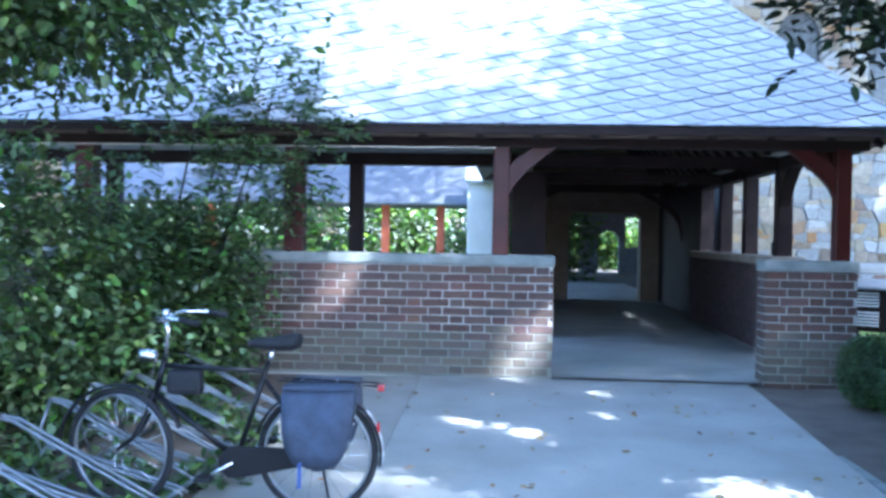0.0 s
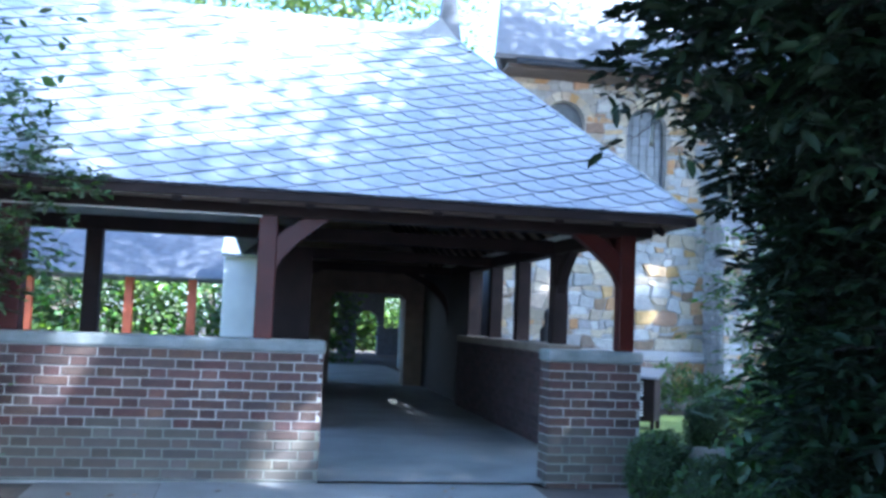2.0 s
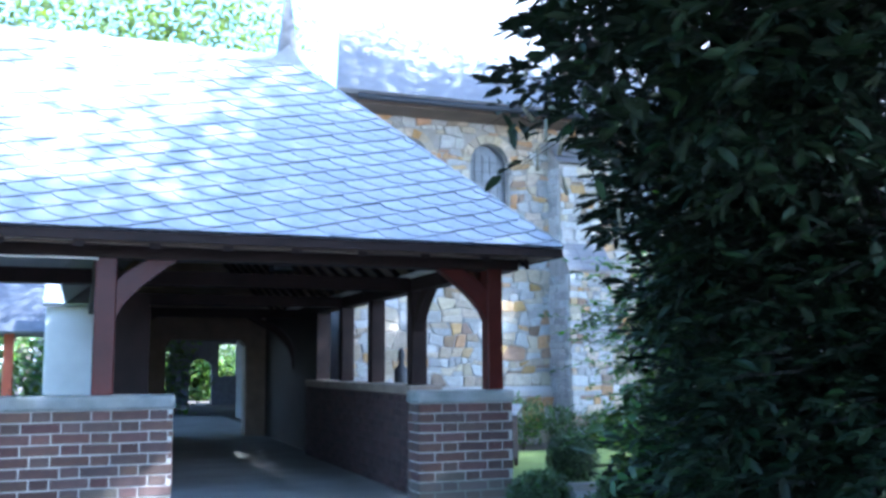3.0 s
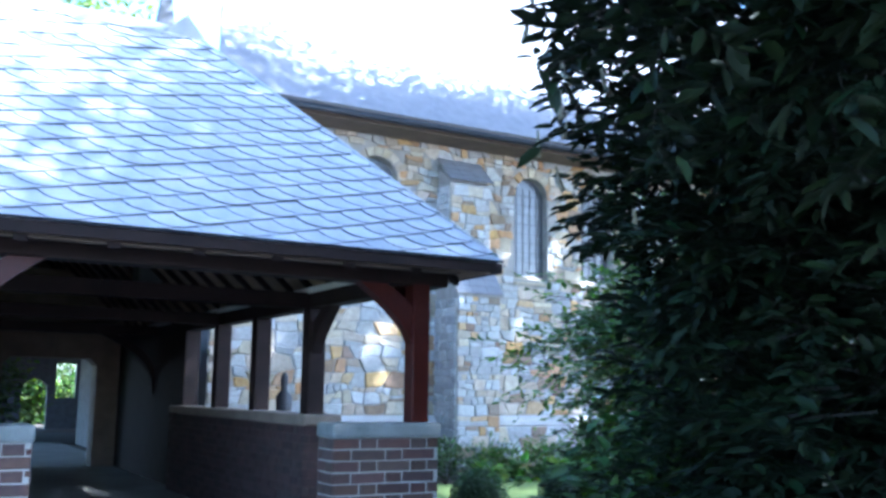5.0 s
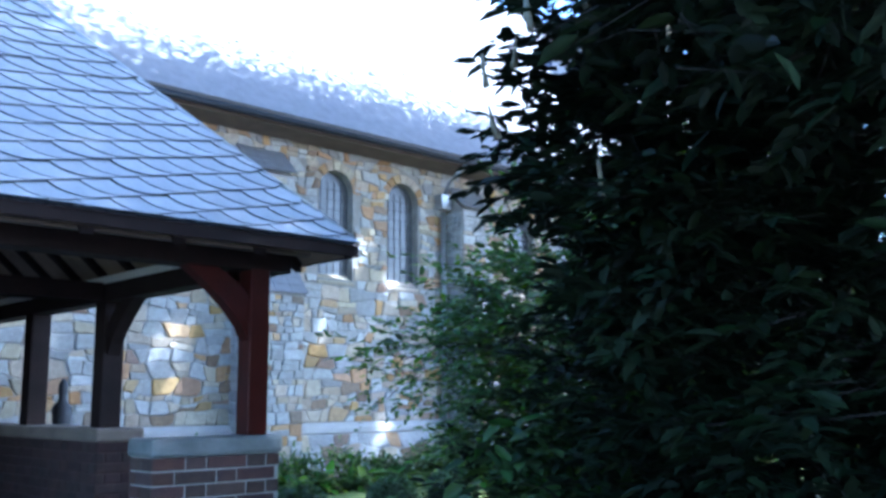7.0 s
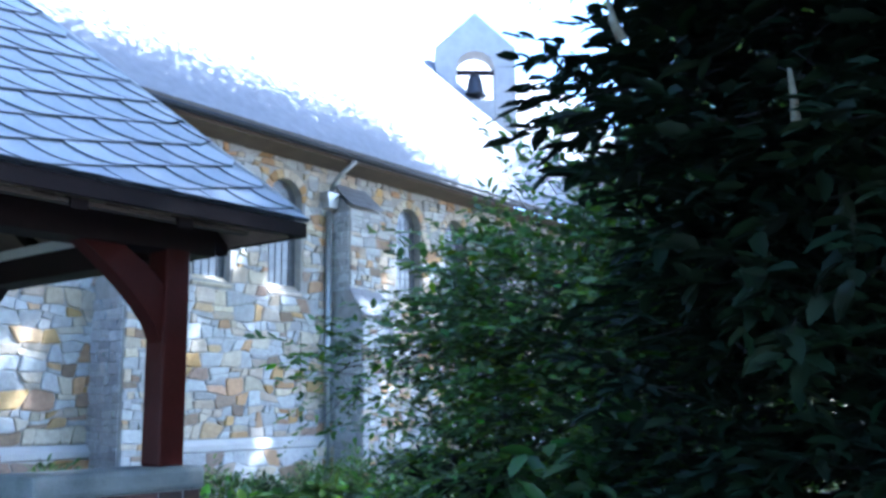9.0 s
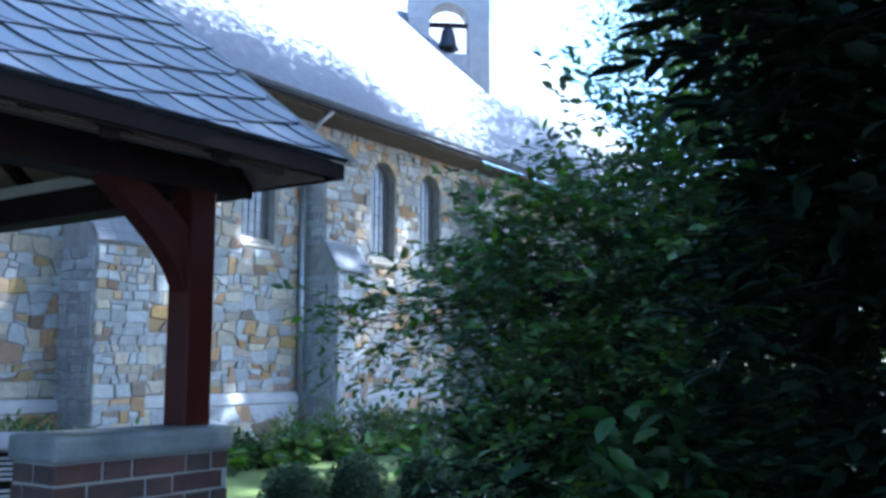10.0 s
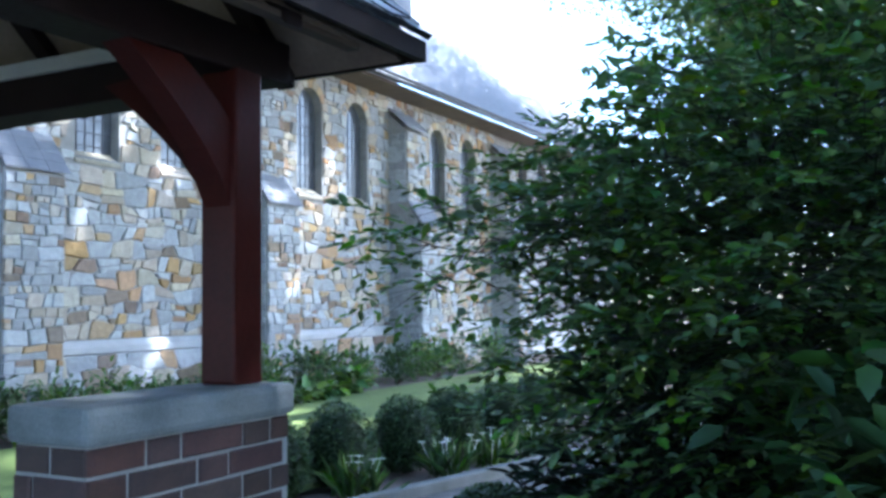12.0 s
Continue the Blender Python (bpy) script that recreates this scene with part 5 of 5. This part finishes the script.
outline = slate_outline(SW, SH)


def slate_height(du, dv):
    return 0.045 + 0.022 * (1 - min(dv / SH, 1.25)) - 0.013 * min(du / SW, 1.4)


def slate_solid(points):
    """Top and lower rim of one slate, from (u, v) points and its own corner."""
    n = len(points)
    verts = [(u, v, h) for u, v, h in points] + [(u, v, h - 0.020) for u, v, h in points]
    faces = [tuple(range(n))] + [(i, i + n, (i + 1) % n + n, (i + 1) % n) for i in range(7)]
    return verts, faces


shared = None
plane = Matrix((( 1, 0, 0, 0), (0, s_dir.y, s_nrm.y, EY), (0, s_dir.z, s_nrm.z, EZ), (0, 0, 0, 1)))
turn = Matrix.Rotation(RISE, 4, "Z")
hip_slope = (EX - RX) / slope_len
joined_v, joined_f = [], []
rng = np.random.default_rng(88)
for r in range(-20, 40):
    for c in range(-70, 70):
        corner = turn @ Vector((c * SW + (0.5 * SW if r % 2 else 0) + 0.0, r * SH, 0))
        cu, cv = corner.x, corner.y
        if cu < -9.5 or cu > EX + 0.3 or cv < -0.35 or cv > slope_len + 0.05:
            continue
        uv = []
        for du, dv in outline:
            q = turn @ Vector((du, dv, 0))
            uv.append((cu + q.x, cv + q.y, slate_height(du, dv)))
        limit = [(min(max(u, -9.5), EX + 0.02 - hip_slope * max(min(v, slope_len), 0)), min(max(v, -0.02), slope_len), h) for u, v, h in uv]
        inside = all(abs(a[0] - b[0]) + abs(a[1] - b[1]) < 1e-6 for a, b in zip(uv, limit))
        area = 0.5 * abs(sum(limit[i][0] * limit[(i + 1) % 10][1] - limit[(i + 1) % 10][0] * limit[i][1] for i in range(10)))
        if area < 0.004:
            continue
        near = cu > 0.7
        wob = rng.uniform(-0.003, 0.003)
        if near and inside:
            if shared is None:
                v, f = slate_solid([(du, dv, slate_height(du, dv)) for du, dv in outline])
                shared = bpy.data.meshes.new("slate")
                shared.from_pydata(v, [], f)
                shared.materials.append(M_SLATE)
                shared.materials.append(M_SLATE_EDGE)
                shared.polygons.foreach_set("material_index", [0] + [1] * 7)
            ob = new("slate", shared)
            ob.parent = roof
            ob.matrix_local = plane @ Matrix.Translation((cu, cv, wob)) @ turn @ Matrix.Rotation(rng.normal(0, 0.006), 4, "Z")
        else:
            v, f = slate_solid(limit)
            base = len(joined_v)
            joined_v += [tuple(plane @ Vector(p)) for p in v]
            joined_f += [tuple(base + i for i in p) for p in f]
slating = tagged(raw_mesh("slating", joined_v, joined_f, [M_SLATE_FAR, M_SLATE_EDGE], roof), kind="stuff")
slating.data.polygons.foreach_set("material_index", ([0] + [1] * 7) * (len(joined_f) // 8))

# ---- pieces: rubble stones of the church ----
def clip(poly, nx, ny, d):
    """The part of a polygon where nx * u + ny * v <= d."""
    out = []
    for i in range(len(poly)):
        a, b = poly[i], poly[(i + 1) % len(poly)]
        fa, fb = nx * a[0] + ny * a[1] - d, nx * b[0] + ny * b[1] - d
        if fa <= 0:
            out.append(a)
        if (fa < 0 < fb) or (fb < 0 < fa):
            t = fa / (fa - fb)
            out.append((a[0] + t * (b[0] - a[0]), a[1] + t * (b[1] - a[1])))
    return out


def rubble(u0, u1, v0, v1, size, seed, holes=(), gap=0.010, rough=1.25):
    """Roughly coursed rubble that fills a rectangle but for its holes (u0, u1, v0, v1): wavy courses of uneven height, blocks of uneven length, some split in two."""
    rng = np.random.default_rng(seed)
    levels = [v0]
    while levels[-1] < v1 - 0.6 * size:
        levels.append(levels[-1] + size * rng.uniform(0.65, 1.5))
    levels = [v0 + (v - v0) * (v1 - v0) / (levels[-1] - v0) for v in levels]
    waves = [[(rng.uniform(0, 6.3), rng.uniform(2.0, 4.5), rng.uniform(5.0, 11.0)) for _ in range(2)] for _ in levels]

    def level(k, u):
        if k in (0, len(levels) - 1):
            return levels[k]
        (p, f, g), (q, _, _) = waves[k]
        return levels[k] + rough * size * (0.17 * math.sin(f * u + p) + 0.11 * math.sin(g * u + q))

    def shake(k=1.0):
        return rng.normal(0, 0.035 * k) * size * rough

    for k in range(len(levels) - 1):
        tall = levels[k + 1] - levels[k]
        u, lean = u0, 0.0
        while u < u1 - 0.01:
            w = min(tall * rng.uniform(0.75, 2.1), 2.6 * size)
            b, lean_b = u + w, rng.normal(0, 0.13) * tall * rough
            if b > u1 - 0.5 * size:
                b, lean_b = u1, 0.0
            bl, br = (u - lean, level(k, u)), (b - lean_b, level(k, b))
            tl, tr = (u + lean, level(k + 1, u)), (b + lean_b, level(k + 1, b))
            um = (u + b) / 2 + shake()
            bm_, tm = (um, level(k, um)), (um, level(k + 1, um))
            blocks = [[bl, bm_, br, tr, tm, tl]]
            if tall > 0.95 * size and rng.uniform() < 0.36:
                c = rng.uniform(0.35, 0.65)
                ml = (bl[0] + (tl[0] - bl[0]) * c, bl[1] + (tl[1] - bl[1]) * (c + rng.normal(0, 0.06)))
                mr = (br[0] + (tr[0] - br[0]) * c, br[1] + (tr[1] - br[1]) * (c + rng.normal(0, 0.06)))
                blocks = [[bl, bm_, br, mr, ml], [ml, mr, tr, tm, tl]]
            u, lean = b, lean_b
            for poly in blocks:
                cu, cv = sum(p[0] for p in poly) / len(poly), sum(p[1] for p in poly) / len(poly)
                if any(h[0] - 0.02 < cu < h[1] + 0.02 and h[2] < cv < h[3] for h in holes):
                    continue
                worn = []
                n = len(poly)
                for i in range(n):
                    p, a, b2 = poly[i], poly[i - 1], poly[(i + 1) % n]
                    c = rng.uniform(0.06, 0.24) * rough
                    worn += [(p[0] + (a[0] - p[0]) * c + shake(0.5), p[1] + (a[1] - p[1]) * c + shake(0.5)), (p[0] + (b2[0] - p[0]) * c * 0.6 + shake(0.5), p[1] + (b2[1] - p[1]) * c * 0.6 + shake(0.5))]
                out = []
                for p in worn:
                    d = math.hypot(p[0] - cu, p[1] - cv) + 1e-6
                    f = max(0.6, 1 - gap / 2 / d * 1.25)
                    out.append((min(max(cu + (p[0] - cu) * f, u0), u1), min(max(cv + (p[1] - cv) * f, v0), v1)))
                for h in holes:
                    if out and h[2] < cv < h[3] and h[0] - 3 * size < cu < h[1] + 3 * size:
                        out = clip(out, 1, 0, h[0] - 0.01) if cu < h[0] else clip(out, -1, 0, -h[1] - 0.01)
                    elif out and h[0] - size < cu < h[1] + size:
                        out = clip(out, 0, 1, h[2] - 0.01) if cv <= h[2] else clip(out, 0, -1, -h[3] - 0.01)
                if len(out) > 2:
                    yield out, (cu, cv)


def stone_solid(poly, centre, depth, rng):
    """A stone with a worn, slightly bulging face: outline at the joint, then an inset and raised face."""
    n = len(poly)
    tilt = rng.normal(0, 0.085, 2)
    ring0 = [(u, 0.0, v) for u, v in poly]
    ring1, ring2 = [], []
    for u, v in poly:
        du, dv = u - centre[0], v - centre[1]
        ring1.append((centre[0] + du * 0.985, -depth * 0.75 + tilt[0] * du + tilt[1] * dv, centre[1] + dv * 0.985))
        ring2.append((centre[0] + du * 0.86, -depth + tilt[0] * du + tilt[1] * dv, centre[1] + dv * 0.86))
    verts = ring0 + ring1 + ring2
    faces = [tuple(range(2 * n, 3 * n))]
    for a in (0, n):
        faces += [(a + i, a + (i + 1) % n, a + n + (i + 1) % n, a + n + i) for i in range(n)]
    return verts, faces


def lay_stones(parent, y, polys, seed, singles, offset=(0, 0, 0), warmth=1.0, joined_name="stonework"):
    rng = np.random.default_rng(seed)
    shares = np.array([share * (warmth if k in (1, 2) else 1.0) for k, (_, _, _, share) in enumerate(STONE_KINDS)])
    shares /= shares.sum()
    bins = [([], []) for _ in STONE_KINDS]
    count = 0
    for poly, centre in polys:
        kind = rng.choice(len(STONE_KINDS), p=shares)
        v, f = stone_solid(poly, centre, rng.uniform(0.016, 0.042), rng)
        v = [(a - offset[0], b + y - offset[1], c - offset[2]) for a, b, c in v]
        if singles(centre) and count < 300:
            count += 1
            me = bpy.data.meshes.new("stone")
            me.from_pydata(v, [], f)
            me.materials.append(M_STONES[kind])
            ob = new("stone", me)
            ob.parent = parent
        else:
            vs, fs = bins[kind]
            base = len(vs)
            vs += v
            fs += [tuple(base + i for i in p) for p in f]
    for mat, (vs, fs) in zip(M_STONES_FAR, bins):
        if vs:
            tagged(raw_mesh(joined_name, vs, fs, mat, parent), kind="stuff")


HOLES = [(w - WW - 0.02, w + WW + 0.02, SILL - 0.12, SPRING + WW + 0.16) for w in WINDOWS]
lay_stones(church, CY, rubble(CX0, 24.0, 1.03, EAVE_C - 0.02, 0.168, 401, HOLES), 402, lambda c: 8.9 < c[0] < 13.2 and c[1] < 4.6)
lay_stones(church, CY - 0.10, rubble(CX0, 24.0, -0.05, 0.82, 0.27, 403), 404, lambda c: False)
for w in WINDOWS[:8]:
    rng = np.random.default_rng(int(w * 10))
    for k in range(9):
        a0, a1 = math.pi * k / 9 + 0.02, math.pi * (k + 1) / 9 - 0.02
        pts = [(w - r * math.cos(a), SPRING + r * math.sin(a)) for r, a in ((WW + 0.005, a0), (WW + 0.17, a0), (WW + 0.17, a1), (WW + 0.005, a1))]
        part("voussoir", prism(bmesh.new(), pts, "y", CY - rng.uniform(0.02, 0.035), CY + 0.05), M_STONES[2 if rng.uniform() < 0.4 else 1], church)
for b, x in zip(butts, BUTTS[1:]):
    org = (x, CY, -0.3)
    near = x < 14
    lay_stones(b, CY - 0.80, rubble(x - 0.44, x + 0.44, 0.0, 3.14, 0.135, int(x * 7), rough=0.6), int(x * 9), lambda c: near, org, 0.35)
    lay_stones(b, CY - 0.47, rubble(x - 0.42, x + 0.42, 3.68, 5.22, 0.135, int(x * 11), rough=0.6), int(x * 13), lambda c: near, org, 0.35)
    # return faces that look along the wall, of both stages
    for stage, (deep, low, high) in enumerate(((0.78, 0.0, 3.1), (0.45, 3.68, 5.2))):
        vs, fs = [], []
        srng = np.random.default_rng(int(x * 19) + stage)
        for poly, c in rubble(0.0, deep, low, high, 0.14, int(x * 17) + stage, rough=0.6):
            v, f = stone_solid(poly, c, 0.025, srng)
            base = len(vs)
            vs += [(-0.45 + 0.02 * stage + dy, -u, z + 0.3) for u, dy, z in v]
            fs += [tuple(base + k for k in p[::-1]) for p in f]
        tagged(raw_mesh("stonework", vs, fs, M_STONES_FAR[0], b), kind="stuff")
